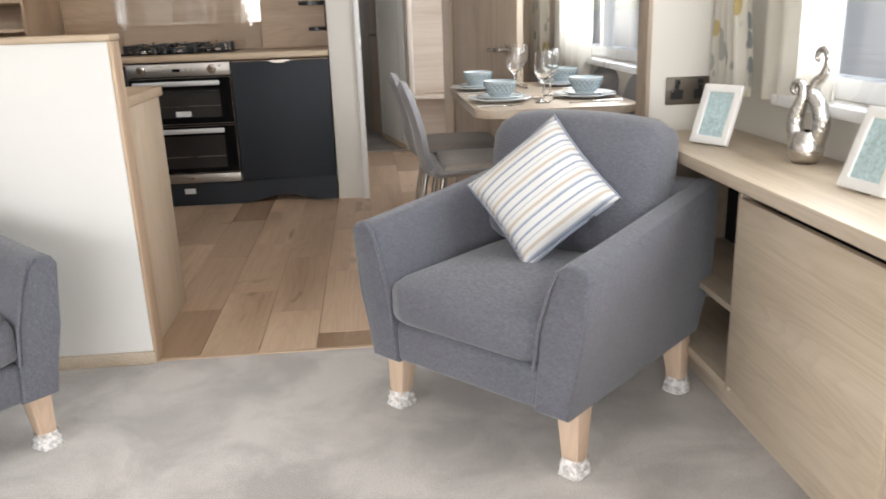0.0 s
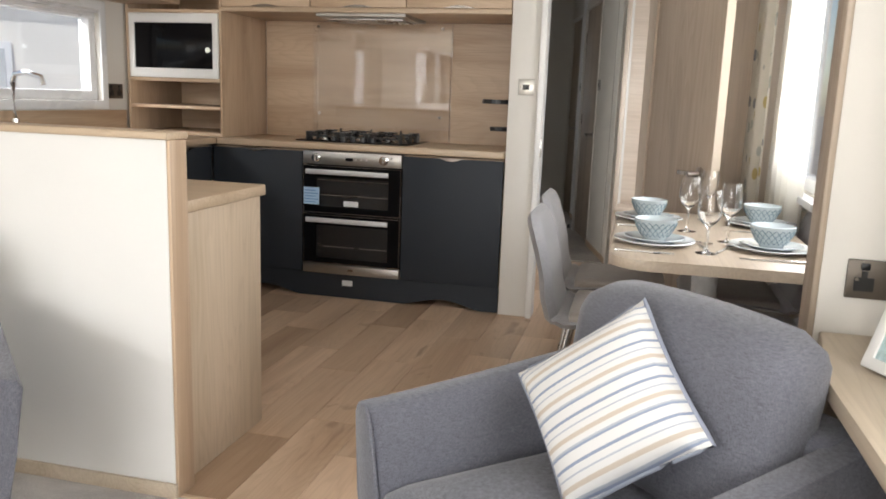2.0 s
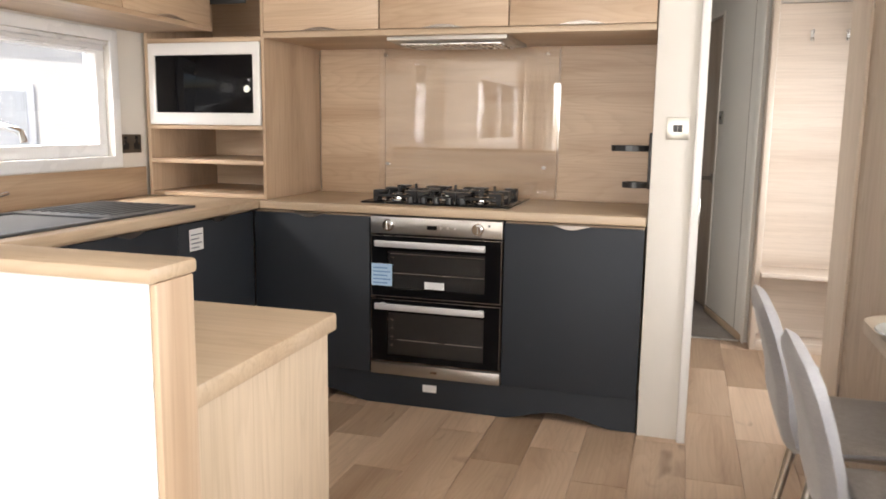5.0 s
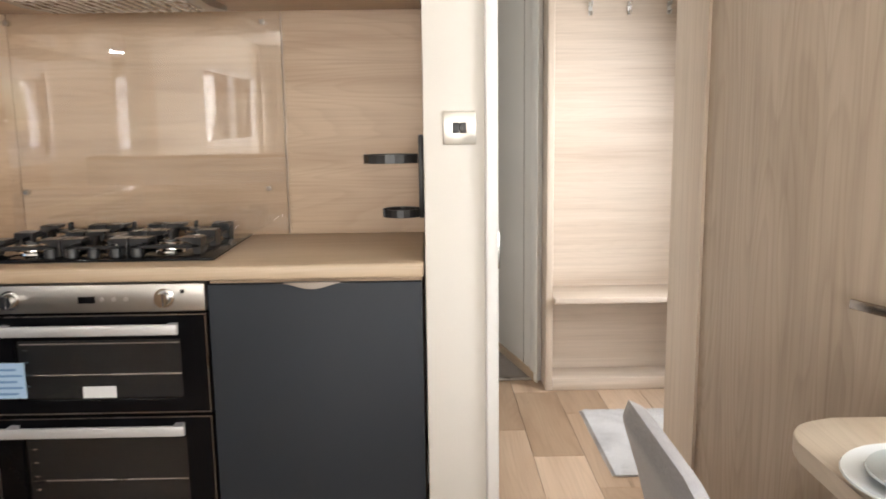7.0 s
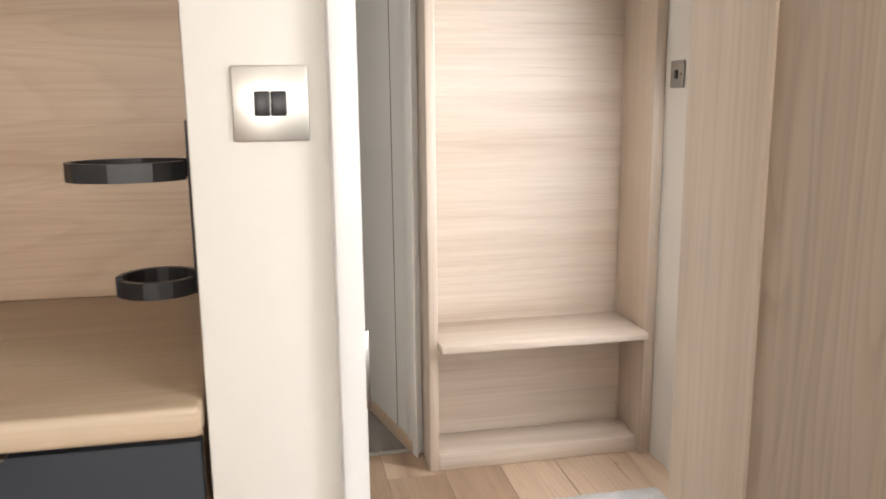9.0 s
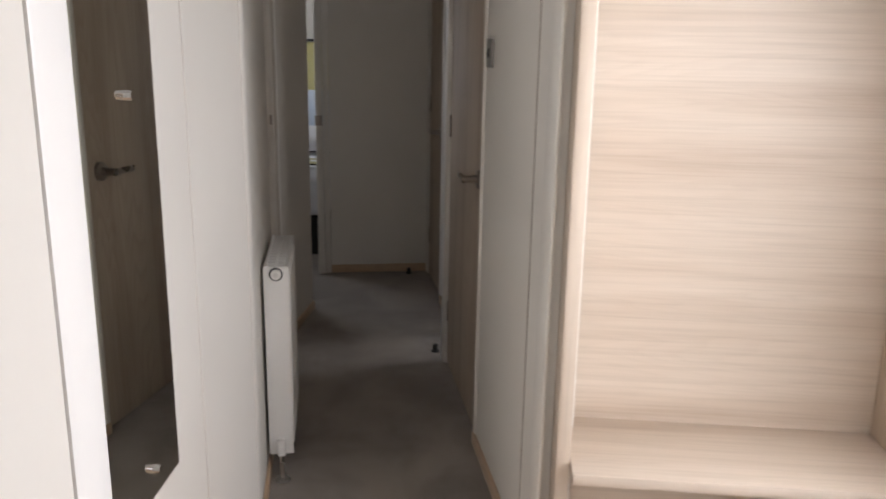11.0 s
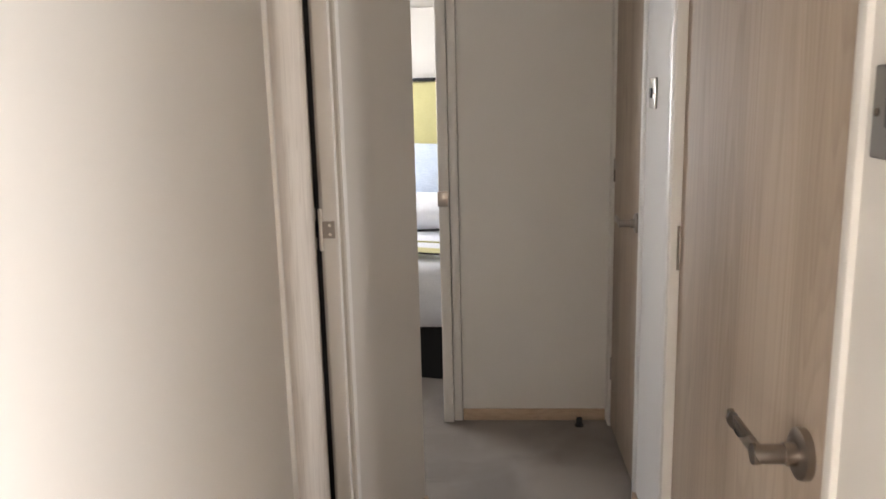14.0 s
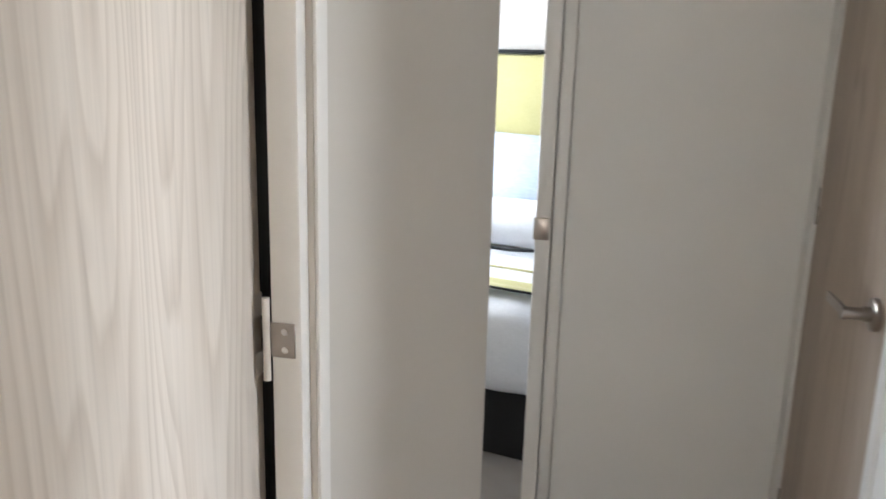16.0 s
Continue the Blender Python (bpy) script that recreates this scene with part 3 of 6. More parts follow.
def window_unit(name, axis_x, y0, y1, z0, z1, label, bars=(), transom=None, depth=0.1, sill=True, inward=-1):
    """An upvc window in a wall across x."""
    w = thing(name, label, "window", pose(axis_x, (y0 + y1) / 2, z0), kind="structure")
    f = 0.055
    x0, x1 = axis_x - depth / 2, axis_x + depth / 2
    bm = bmesh.new()
    ring(bm, "x", x0 + 0.015, x1 - 0.015, (y0, z0, y1, z1), (y0 + f, z0 + f, y1 - f, z1 - f))
    part("window_frame", soften(bm, 0.006), upvc, w)
    edges = [y0 + f, *bars, y1 - f]
    for b in bars:
        part("mullion", one_box(x0 + 0.02, b - 0.03, z0 + f, x1 - 0.02, b + 0.03, z1 - f, w=0.006), upvc, w)
    zs = [z0 + f, z1 - f] if transom is None else [z0 + f, transom, z1 - f]
    if transom is not None:
        part("transom", one_box(x0 + 0.022, y0 + f, transom - 0.03, x1 - 0.022, y1 - f, transom + 0.03, w=0.006), upvc, w)
    for s, e in zip(edges, edges[1:]):
        for lo, hi in zip(zs, zs[1:]):
            p = part("pane", one_box(axis_x - 0.004, s - 0.01, lo - 0.01, axis_x + 0.004, e + 0.01, hi + 0.01), window_glass, w, smooth=0)
            p.visible_shadow = False
    if sill:
        s0 = axis_x + inward * depth / 2
        part("window_sill", one_box(min(s0, s0 + inward * 0.06), y0 - 0.03, z0 - 0.03, max(s0, s0 + inward * 0.06), y1 + 0.03, z0, w=0.006), upvc, w)
    return w


def cover_frame(name, x0, x1, y0, y1, z0, z1, f, label):
    bm = bmesh.new()
    ring(bm, "x", x0, x1, (y0 - f, z0 - f, y1 + f, z1 + f), (y0, z0, y1, z1))
    return structure(name, soften(bm, 0.004), upvc, label, "trim")


window_unit("window_1", WEST - 0.06, *KW[:2], KW[2], KW[3], "white plastic kitchen window with a slim opening light", (3.85,), inward=1, sill=False)
kb = thing("window_blind", "white pleated blind rolled up over the kitchen window", "blind", pose(WEST - 0.03, 3.83, 1.55))
part("head_rail", one_box(WEST - 0.045, 3.06, 1.60, WEST + 0.006, 4.61, 1.618, w=0.003), upvc, kb)
for k in range(4):
    part("pleat", one_box(WEST - 0.036 + 0.004 * (k % 2), 3.08, 1.583 + 0.004 * k, WEST - 0.006 + 0.004 * (k % 2), 4.59, 1.5865 + 0.004 * k), paper, kb, smooth=0)
part("bottom_rail", one_box(WEST - 0.038, 3.07, 1.574, WEST - 0.004, 4.60, 1.582, w=0.002), upvc, kb)
cover_frame("window_reveal", WEST, WEST + 0.012, *KW, 0.05, "white frame round the kitchen window")
window_unit("window_2", EAST + 0.05, *RW, "white plastic lounge window above the sideboard", (1.18,), 1.62)
window_unit("window_3", EAST + 0.05, *DW, "white plastic dining window beside the table", (3.35, 3.98))
window_unit("window_4", WEST - 0.05, *LW, "white plastic lounge side window", (-1.8,), inward=1)
window_unit("window_9", WEST - 0.05, *SW, "narrow white plastic lounge window behind a curtain", inward=1)
window_unit("window_5", EAST + 0.05, *BW, "white plastic bedroom window")
window_unit("window_6", WEST - 0.05, *BW, "white plastic bedroom window", inward=1)
window_unit("window_8", EAST + 0.05, *HW, "small white plastic bathroom window")
fw = thing("window_7", "wide white plastic front window with tall panes", "window", pose((FW[0] + FW[1]) / 2, -3.35, FW[2]), kind="structure")
bm = bmesh.new()
ring(bm, "y", -3.38, -3.32, (FW[0], FW[2], FW[1], FW[3]), (FW[0] + 0.06, FW[2] + 0.06, FW[1] - 0.06, FW[3] - 0.06))
part("window_frame", soften(bm, 0.006), upvc, fw)
xs = [FW[0] + 0.06, -1.0, -0.05, FW[1] - 0.06]
for x in xs[1:-1]:
    part("mullion", one_box(x - 0.035, -3.375, FW[2] + 0.06, x + 0.035, -3.325, FW[3] - 0.06, w=0.006), upvc, fw)
for s, e in zip(xs, xs[1:]):
    p = part("pane", one_box(s, -3.354, FW[2] + 0.05, e, -3.346, FW[3] - 0.05), window_glass, fw, smooth=0)
    p.visible_shadow = False

ext = thing("door_1", "white plastic entrance door with a tall glazed light", "door", pose(1.42, 5.78, 0), kind="structure")
bm = bmesh.new()
ring(bm, "x", 1.385, 1.46, (5.46, 0.02, 6.10, 2.0), (5.52, 0.10, 6.04, 1.92))
part("frame", soften(bm, 0.008), upvc, ext)
bm = bmesh.new()
ring(bm, "x", 1.40, 1.445, (5.525, 0.11, 6.035, 1.91), (5.60, 0.55, 5.96, 1.83))
part("leaf", soften(bm, 0.006), upvc, ext)
p = part("pane", one_box(1.42, 5.59, 0.54, 1.428, 5.97, 1.84), window_glass, ext, smooth=0)
p.visible_shadow = False
structure("trim_entrance_step", one_box(1.376, 6.01, 0, 1.40, 6.084, 2.08, w=0.008), upvc, "inner step of the white door lining", "door frame")
structure("trim_entrance", one_box(1.352, 6.086, 0, 1.40, 6.163, 2.08, w=0.008), upvc, "white plastic lining of the entrance door", "door frame")


# ---- doors of the corridor ----
def lever(parent, at, out, along, label="satin nickel lever handle"):
    """A rose with a lever: out is the way off the door, along the way the lever points."""
    at, out, along = Vector(at), Vector(out).normalized(), Vector(along).normalized()
    bm = bmesh.new()
    cyl(bm, at, at + out * 0.010, 0.032, n=28)
    cyl(bm, at + out * 0.010, at + out * 0.013, 0.032, 0.027, n=28)
    h = part("handle", bm, nickel, parent, label)
    bm = bmesh.new()
    cyl(bm, at + out * 0.012, at + out * 0.027, 0.0145, n=20)
    cyl(bm, at + out * 0.026, at + out * 0.062, 0.0120, n=20)
    cyl(bm, at + out * 0.056, at + out * 0.064, 0.0132, n=20)
    part("neck", bm, nickel, h)
    bm = bmesh.new()
    p, q = at + out * 0.056 - along * 0.004, at + out * 0.056 + along * 0.118
    obox(bm, (p.x, p.y), (q.x, q.y), -0.0045, 0.0045, at.z - 0.0105, at.z + 0.0105)
    soften(bm, 0.003)
    part("lever", bm, nickel, h)
    return h


def leaf_door(name, p, q, o0, o1, label, handle_f, handle_side, hinges, z0=0.008, z1=2.02, material=ash_z, handle_z=0.97, point=-1):
    d = thing(name, label, "door", pose(*between(p, q, 0.5), 0), kind="structure")
    bm = bmesh.new()
    obox(bm, p, q, o0, o1, z0, z1)
    part("leaf", soften(bm, 0.003), material, d)
    pv, qv = Vector(p), Vector(q)
    dv = (qv - pv).normalized()
    nv = Vector((-dv.y, dv.x))
    face = max(o0, o1) if handle_side > 0 else min(o0, o1)
    if handle_f is not None:
        c = pv + (qv - pv) * handle_f + nv * face
        lever(d, (c.x, c.y, handle_z), (nv.x * handle_side, nv.y * handle_side, 0), (dv.x * -point, dv.y * -point, 0))
    for f, z in hinges:
        c = pv + (qv - pv) * f + nv * face
        bm = bmesh.new()
        cyl(bm, (c.x, c.y, z - 0.045), (c.x, c.y, z + 0.045), 0.006, n=10)
        part("hinge", bm, nickel, d, "small satin hinge")
    return d


def architrave(name, p, q, o0, o1, top, label, material, ends=(True, True), w=0.035):
    bm = bmesh.new()
    pv, qv = Vector(p), Vector(q)
    dv = (qv - pv).normalized()
    if ends[0]:
        obox(bm, pv - dv * w, pv, o0, o1, 0, top)
    if ends[1]:
        obox(bm, qv, qv + dv * w, o0, o1, 0, top)
    obox(bm, pv - dv * w, qv + dv * w, o0, o1, top, top + w)
    return structure(name, soften(bm, 0.004), material, label, "door frame")


leaf_door("door_2", RB, RC, -0.052, -0.012, "closed greyed oak door with upright grain and a lever handle", 0.121, 1, [(1.0, 1.052), (1.0, 0.245), (1.0, 1.78)], point=-1, handle_z=0.93)
architrave("door_frame_3", RB, RC, -0.02, 0.008, 2.025, "narrow pale frame round the oak door", wall_paint, w=0.022)
leaf_door("door_3", RE, RF, -0.05, -0.010, "closed greyed oak door at the corridor's end", 0.175, 1, [(0.99, 1.055), (0.99, 0.25)], z1=2.05, point=-1, handle_z=0.93)
architrave("door_frame_4", RE, RF, -0.02, 0.010, 2.055, "narrow white frame round the end door", white_gloss, (True, False), 0.03)
leaf_door("door_4", hp(-0.172, 7.962), hp(-0.228, 8.556), 0.0, 0.04, "pale oak door standing closed with a dark gap at its hinges", None, -1, [], material=wood("pale textured oak door", (0.56, 0.48, 0.39), (0.68, 0.60, 0.51), (0.75, 0.68, 0.59), "z", 0.6, knots=0.3, bump=0.35, rings=0.6))
slant("door_frame_5", hp(-0.155, 7.930), hp(-0.163, 7.960), -0.012, 0.05, 0, 2.06, wall_paint, "narrow pale frame beside the oak door", "door frame", 0.004)
slant("door_frame_6", hp(-0.206, 8.533), hp(-0.169, 8.533), 0, 0.07, 0, 2.06, wall_paint, "pale jamb with a hinge plate", "door frame", 0.003)
# added black strip, draws the shade of the gap behind the hinges
slant("door_seal", hp(-0.250, 8.585), hp(-0.207, 8.585), 0, 0.012, 0.0, 2.02, rubber, "black strip added for the shade in the hinge gap", "door seal")
for z in (0.250, 1.052, 1.80):
    hg = thing("hinge", "small satin steel hinge plate on the door jamb", "hinge", pose(*hp(-0.2, 8.533), z), group="door hinges", kind="structure")
    bm = bmesh.new()
    obox(bm, hp(-0.206, 8.533), hp(-0.176, 8.533), -0.003, 0, z - 0.021, z + 0.021)
    part("plate", soften(bm, 0.001, 1), nickel, hg)
    for dz in (-0.011, 0.011):
        c, e = hp(-0.188, 8.530), hp(-0.188, 8.5285)
        bm = bmesh.new()
        cyl(bm, (*c, z + dz), (*e, z + dz), 0.004, n=10)
        part("screw", bm, pale_steel, hg)
    c = hp(-0.2105, 8.530)
    bm = bmesh.new()
    cyl(bm, (*c, z - 0.05), (*c, z + 0.05), 0.0045, n=10)
    part("knuckle", bm, cream_paint, hg, "pale painted hinge knuckle")
    bm = bmesh.new()
    obox(bm, hp(-0.2285, 8.525), hp(-0.2275, 8.552), -0.0025, 0, z - 0.05, z - 0.022)
    obox(bm, hp(-0.2285, 8.525), hp(-0.2275, 8.552), -0.0025, 0, z + 0.022, z + 0.05)
    part("leaf_wing", bm, cream_paint, hg, "pale painted hinge wing")
slant("trim_wall_joint", between(LD, LE, 0.0), between(LD, LE, 0.04), 0, -0.006, 0, CEIL, wall_paint, "rounded pale strip where the wall board starts", "trim", 0.0025)

# open door into the dining space
HA, HB = (0.752, 4.862), (1.020, 4.175)
open_leaf = leaf_door("door_5", HA, HB, 0.0, 0.04, "open greyed oak door swung back towards the table", 0.87, -1, [(0.0, 1.75), (0.0, 0.25)], handle_z=0.90, point=1)

bm = bmesh.new()
obox(bm, HB, (HB[0] + 0.0015, HB[1] - 0.0038), 0.001, 0.039, 0.01, 2.018)
part("edge_strip", bm, edge_tape, open_leaf, "pale edging of the door leaf")

for (x, y) in (hp(0.539, 8.41), hp(0.552, 9.763)):
    s = thing("door_stop", "small dark rubber door stop on the carpet", "door stop", pose(x, y, 0), group="door stops")
    bm = bmesh.new()
    lathe(bm, [(0, 0), (0.018, 0), (0.018, 0.006), (0.011, 0.010), (0.013, 0.03), (0.010, 0.036), (0, 0.037)], 16)
    part("buffer", bm, rubber, s, local=True)


# ---- kitchen ----
def cup_handle(parent, x, y, z, axis="x", label="thin nickel scoop handle on the door's top edge"):
    bm = bmesh.new()
    n = 12
    pts = []
    for i in range(n + 1):
        u = -0.075 + 0.15 * i / n
        pts.append((u, -0.016 * max(0, math.cos(u / 0.075 * math.pi / 2)) ** 1.5))
    prof = pts + [(0.075, 0.003), (-0.075, 0.003)]
    if axis == "x":
        prism(bm, [(x + u, z + v) for u, v in prof], "y", y - 0.012, y + 0.002)
    else:
        prism(bm, [(y + u, z + v) for u, v in prof], "x", x - 0.002, x + 0.012)
    return part("handle", bm, nickel, parent, label)


def base_unit_x(x0, x1, label, handle=True, hx=None):
    c = thing("base_cabinet", label, "cabinet", pose((x0 + x1) / 2, 5.1, 0), group="kitchen base cabinets")
    part("body", one_box(x0 + 0.002, 4.865, 0.15, x1 - 0.002, 5.415, 0.868), oak_z, c, smooth=0)
    d = part("door", one_box(x0 + 0.002, 4.842, 0.15, x1 - 0.002, 4.862, 0.862, w=0.0025), navy, c, "dark slate door with pale edging")
    if handle:
        cup_handle(d, (x0 + x1) / 2 if hx is None else hx, 4.842, 0.864)
    return c


base_unit_x(-0.583, -0.004, "dark slate base cabinet beside the oven", hx=-0.30)
base_unit_x(-1.775, -1.195, "dark slate corner base cabinet beside the oven", hx=-1.49)


def base_unit_y(y0, y1, label):
    c = thing("base_cabinet", label, "cabinet", pose(-2.05, (y0 + y1) / 2, 0), group="kitchen base cabinets")
    part("body", one_box(WEST + 0.01, y0 + 0.002, 0.15, -1.80, y1 - 0.002, 0.868), oak_z, c, smooth=0)
    d = part("door", one_box(-1.797, y0 + 0.002, 0.15, -1.777, y1 - 0.002, 0.862, w=0.0025), navy, c, "dark slate door with pale edging")
    cup_handle(d, -1.777, (y0 + y1) / 2, 0.864, "y")
    return c


for y0, y1 in ((3.10, 3.68), (3.68, 4.26), (4.26, 4.838)):
    u = base_unit_y(y0, y1, "dark slate base cabinet under the sink run")
bm = bmesh.new()
box(bm, -1.777, 4.335, 0.745, -1.7755, 4.43, 0.835)
st = part("sticker", bm, paper, u, "white paper sticker with grey print", smooth=0)
bm = bmesh.new()
for k in range(4):
    box(bm, -1.7755, 4.345, 0.755 + k * 0.018, -1.775, 4.40 + 0.02 * (k % 2), 0.760 + k * 0.018)
part("print", bm, ink, st, smooth=0)


def plinth_outline(a0, a1):
    pts = [(a0, 0.148), (a0, 0.0)]
    for c in (a0 + 0.33, a1 - 0.33):
        pts.append((c - 0.23, 0.0))
        for i in range(1, 12):
            u = i / 12
            s = 0.5 - 0.5 * math.cos(2 * math.pi * u)
            pts.append((c - 0.23 + 0.46 * u, 0.045 * s ** 0.7))
        pts.append((c + 0.23, 0.0))
    return pts + [(a1, 0.0), (a1, 0.148)]


pl = thing("plinth", "dark slate plinth board with shallow arches at the floor", "plinth", pose(-0.9, 4.86, 0))
bm = bmesh.new()
prism(bm, plinth_outline(-1.775, -0.004), "y", 4.858, 4.872)
part("board", bm, navy, pl)
part("sticker", one_box(-0.945, 4.8565, 0.075, -0.88, 4.858, 0.108), paper, pl, "white paper sticker", smooth=0)
pl = thing("plinth", "dark slate plinth board under the sink run", "plinth", pose(-1.8, 3.9, 0))
bm = bmesh.new()
prism(bm, plinth_outline(3.10, 4.84), "x", -1.815, -1.80)
part("board", bm, navy, pl)
part("air_grille", one_box(-1.799, 4.02, 0.05, -1.796, 4.42, 0.10, w=0.001), black_plastic, pl)

wt = thing("worktop", "pale oak laminate worktop with rounded front edge", "worktop", pose(-1.0, 5.1, 0.877))
bm = bmesh.new()
box(bm, -1.735, 4.815, 0.877, -0.001, 5.417, 0.917)
part("long_top", soften(bm, 0.008, 3), oak_top, wt)
bm = bmesh.new()
box(bm, WEST + 0.003, 3.095, 0.877, -1.738, 5.417, 0.917)
part("side_top", soften(bm, 0.008, 3), wood("oak worktop along", (0.40, 0.29, 0.19), (0.50, 0.38, 0.26), (0.58, 0.46, 0.33), "y", 0.38), wt)
part("upstand", one_box(WEST + 0.002, 3.1, 0.917, WEST + 0.014, 4.83, 1.055, w=0.002), oak_y, wt)

# peninsula
pn = thing("peninsula_cabinet", "pale oak peninsula cabinet behind the low wall", "cabinet", pose(-1.1, 2.8, 0))
part("end_panel", one_box(-0.586, 2.553, 0.0, -0.566, 3.068, 0.834, w=0.002), wood("peninsula end oak", (0.46, 0.355, 0.245), (0.56, 0.445, 0.32), (0.63, 0.51, 0.385), "z", 0.42), pn)
part("body", one_box(-2.3, 2.553, 0.0, -0.588, 3.045, 0.834), oak_z, pn, smooth=0)
part("top", one_box(-2.3, 2.552, 0.836, -0.554, 3.09, 0.874, w=0.006), oak_top, pn)

# oven
ov = thing("double_oven", "built-under double oven with black glass doors and steel trim", "oven", pose(-0.89, 4.85, 0.145))
OX0, OX1 = -1.19, -0.588
part("body", one_box(OX0 + 0.01, 4.87, 0.16, OX1 - 0.01, 5.40, 0.866), black_plastic, ov, smooth=0)
cp = part("control_panel", one_box(OX0, 4.838, 0.792, OX1, 4.87, 0.868, w=0.003), steel, ov)
for x in (-1.105, -0.695):
    bm = bmesh.new()
    cyl(bm, (x, 4.838, 0.83), (x, 4.832, 0.83), 0.026, n=24)
    cyl(bm, (x, 4.832, 0.83), (x, 4.806, 0.83), 0.021, 0.018, n=24)
    box(bm, x - 0.005, 4.800, 0.812, x + 0.005, 4.808, 0.848)
    part("knob", bm, chrome, cp, "chrome knob")
part("display", one_box(-0.925, 4.8355, 0.818, -0.880, 4.8385, 0.836), black_glass, cp, smooth=0)
for k in range(3):
    bm = bmesh.new()
    cyl(bm, (-0.862 + k * 0.032, 4.838, 0.828), (-0.862 + k * 0.032, 4.834, 0.828), 0.006, n=12)
    part("button", bm, pale_steel, cp)
part("indicator", one_box(-0.652, 4.8355, 0.842, -0.642, 4.8385, 0.852), black_plastic, cp, smooth=0)


def oven_door(z0, z1, win0, win1, hz, shelves, lining):
    bm = bmesh.new()
    ring(bm, "y", 4.842, 4.866, (OX0, z0, OX1, z1), (OX0 + 0.075, win0, OX1 - 0.075, win1))
    d = part("door", bm, black_glass, ov, "black glass oven door", smooth=0)
    part("window", one_box(OX0 + 0.073, 4.845, win0 - 0.002, OX1 - 0.073, 4.849, win1 + 0.002), oven_pane, d, smooth=0)
    part("cavity", one_box(OX0 + 0.08, 4.892, win0, OX1 - 0.08, 4.896, win1), lining, d, smooth=0)
    for s in shelves:
        bm = bmesh.new()
        cyl(bm, (OX0 + 0.085, 4.862, s), (OX1 - 0.085, 4.862, s), 0.002, n=8)
        part("shelf_rail", bm, nickel, d)
    for i in range(4):
        zz = win0 + (win1 - win0) * (0.2 + 0.2 * i)
        bm = bmesh.new()
        cyl(bm, (OX0 + 0.084, 4.872, zz), (OX0 + 0.10, 4.872, zz), 0.003, n=6)
        part("runner", bm, chrome, d)
    bm = bmesh.new()
    box(bm, OX0 + 0.035, 4.792, hz - 0.014, OX1 - 0.065, 4.806, hz + 0.014)
    soften(bm, 0.004)
    for x in (OX0 + 0.06, OX1 - 0.09):
        box(bm, x - 0.012, 4.806, hz - 0.008, x + 0.012, 4.844, hz + 0.008)
    part("handle", bm, satin_bar, d, "flat pale aluminium bar handle")
    bm = bmesh.new()
    ring(bm, "y", 4.8408, 4.8425, (OX0 + 0.002, z0 + 0.002, OX1 - 0.002, z1 - 0.002), (OX0 + 0.005, z0 + 0.005, OX1 - 0.005, z1 - 0.005))
    part("edge_line", bm, nickel, d, "thin steel edge line", smooth=0)
    return d


top_door = oven_door(0.505, 0.786, 0.545, 0.715, 0.752, (0.612, 0.70), oven_cavity)
low_door = oven_door(0.205, 0.498, 0.235, 0.435, 0.470, (0.305,), olive_cavity)
part("label", one_box(OX0 + 0.004, 4.8405, 0.555, OX0 + 0.102, 4.842, 0.655), blue_paper, top_door, "pale blue printed label", smooth=0)
bm = bmesh.new()
for k in range(5):
    box(bm, OX0 + 0.012, 4.8398, 0.565 + k * 0.017, OX0 + (0.094 if k % 2 else 0.080), 4.8405, 0.571 + k * 0.017)
part("label_print", bm, plain("label print blue", (0.16, 0.30, 0.55), 0.6), top_door, smooth=0)
part("sticker", one_box(-0.935, 4.8405, 0.553, -0.845, 4.842, 0.585), paper, top_door, "white paper sticker", smooth=0)
part("bottom_trim", one_box(OX0, 4.838, 0.146, OX1, 4.868, 0.200, w=0.003), steel, ov)
part("badge", one_box(-0.905, 4.8365, 0.168, -0.873, 4.8385, 0.180), nickel, ov, smooth=0)

# hob
hob = thing("gas_hob", "black glass gas hob with five burners and iron supports", "hob", pose(-0.92, 5.13, 0.918))
HX0, HX1, HY0, HY1 = -1.265, -0.575, 4.90, 5.375
part("glass_top", one_box(HX0, HY0, 0.918, HX1, HY1, 0.926, w=0.003), black_glass, hob)


def burner(x, y, r):
    bm = bmesh.new()
    lathe(bm, [(0, 0.926), (r * 1.25, 0.926), (r * 1.2, 0.932), (r * 0.95, 0.936), (r * 0.92, 0.946), (r, 0.947), (r, 0.952), (r * 0.9, 0.956), (0, 0.957)], 24, (x, y, 0))
    b = part("burner", bm, chrome, hob, "steel gas burner ring")
    bm = bmesh.new()
    lathe(bm, [(0, 0.956), (r * 0.78, 0.956), (r * 0.76, 0.962), (0, 0.963)], 24, (x, y, 0))
    part("cap", bm, cast_iron, b)
    return b


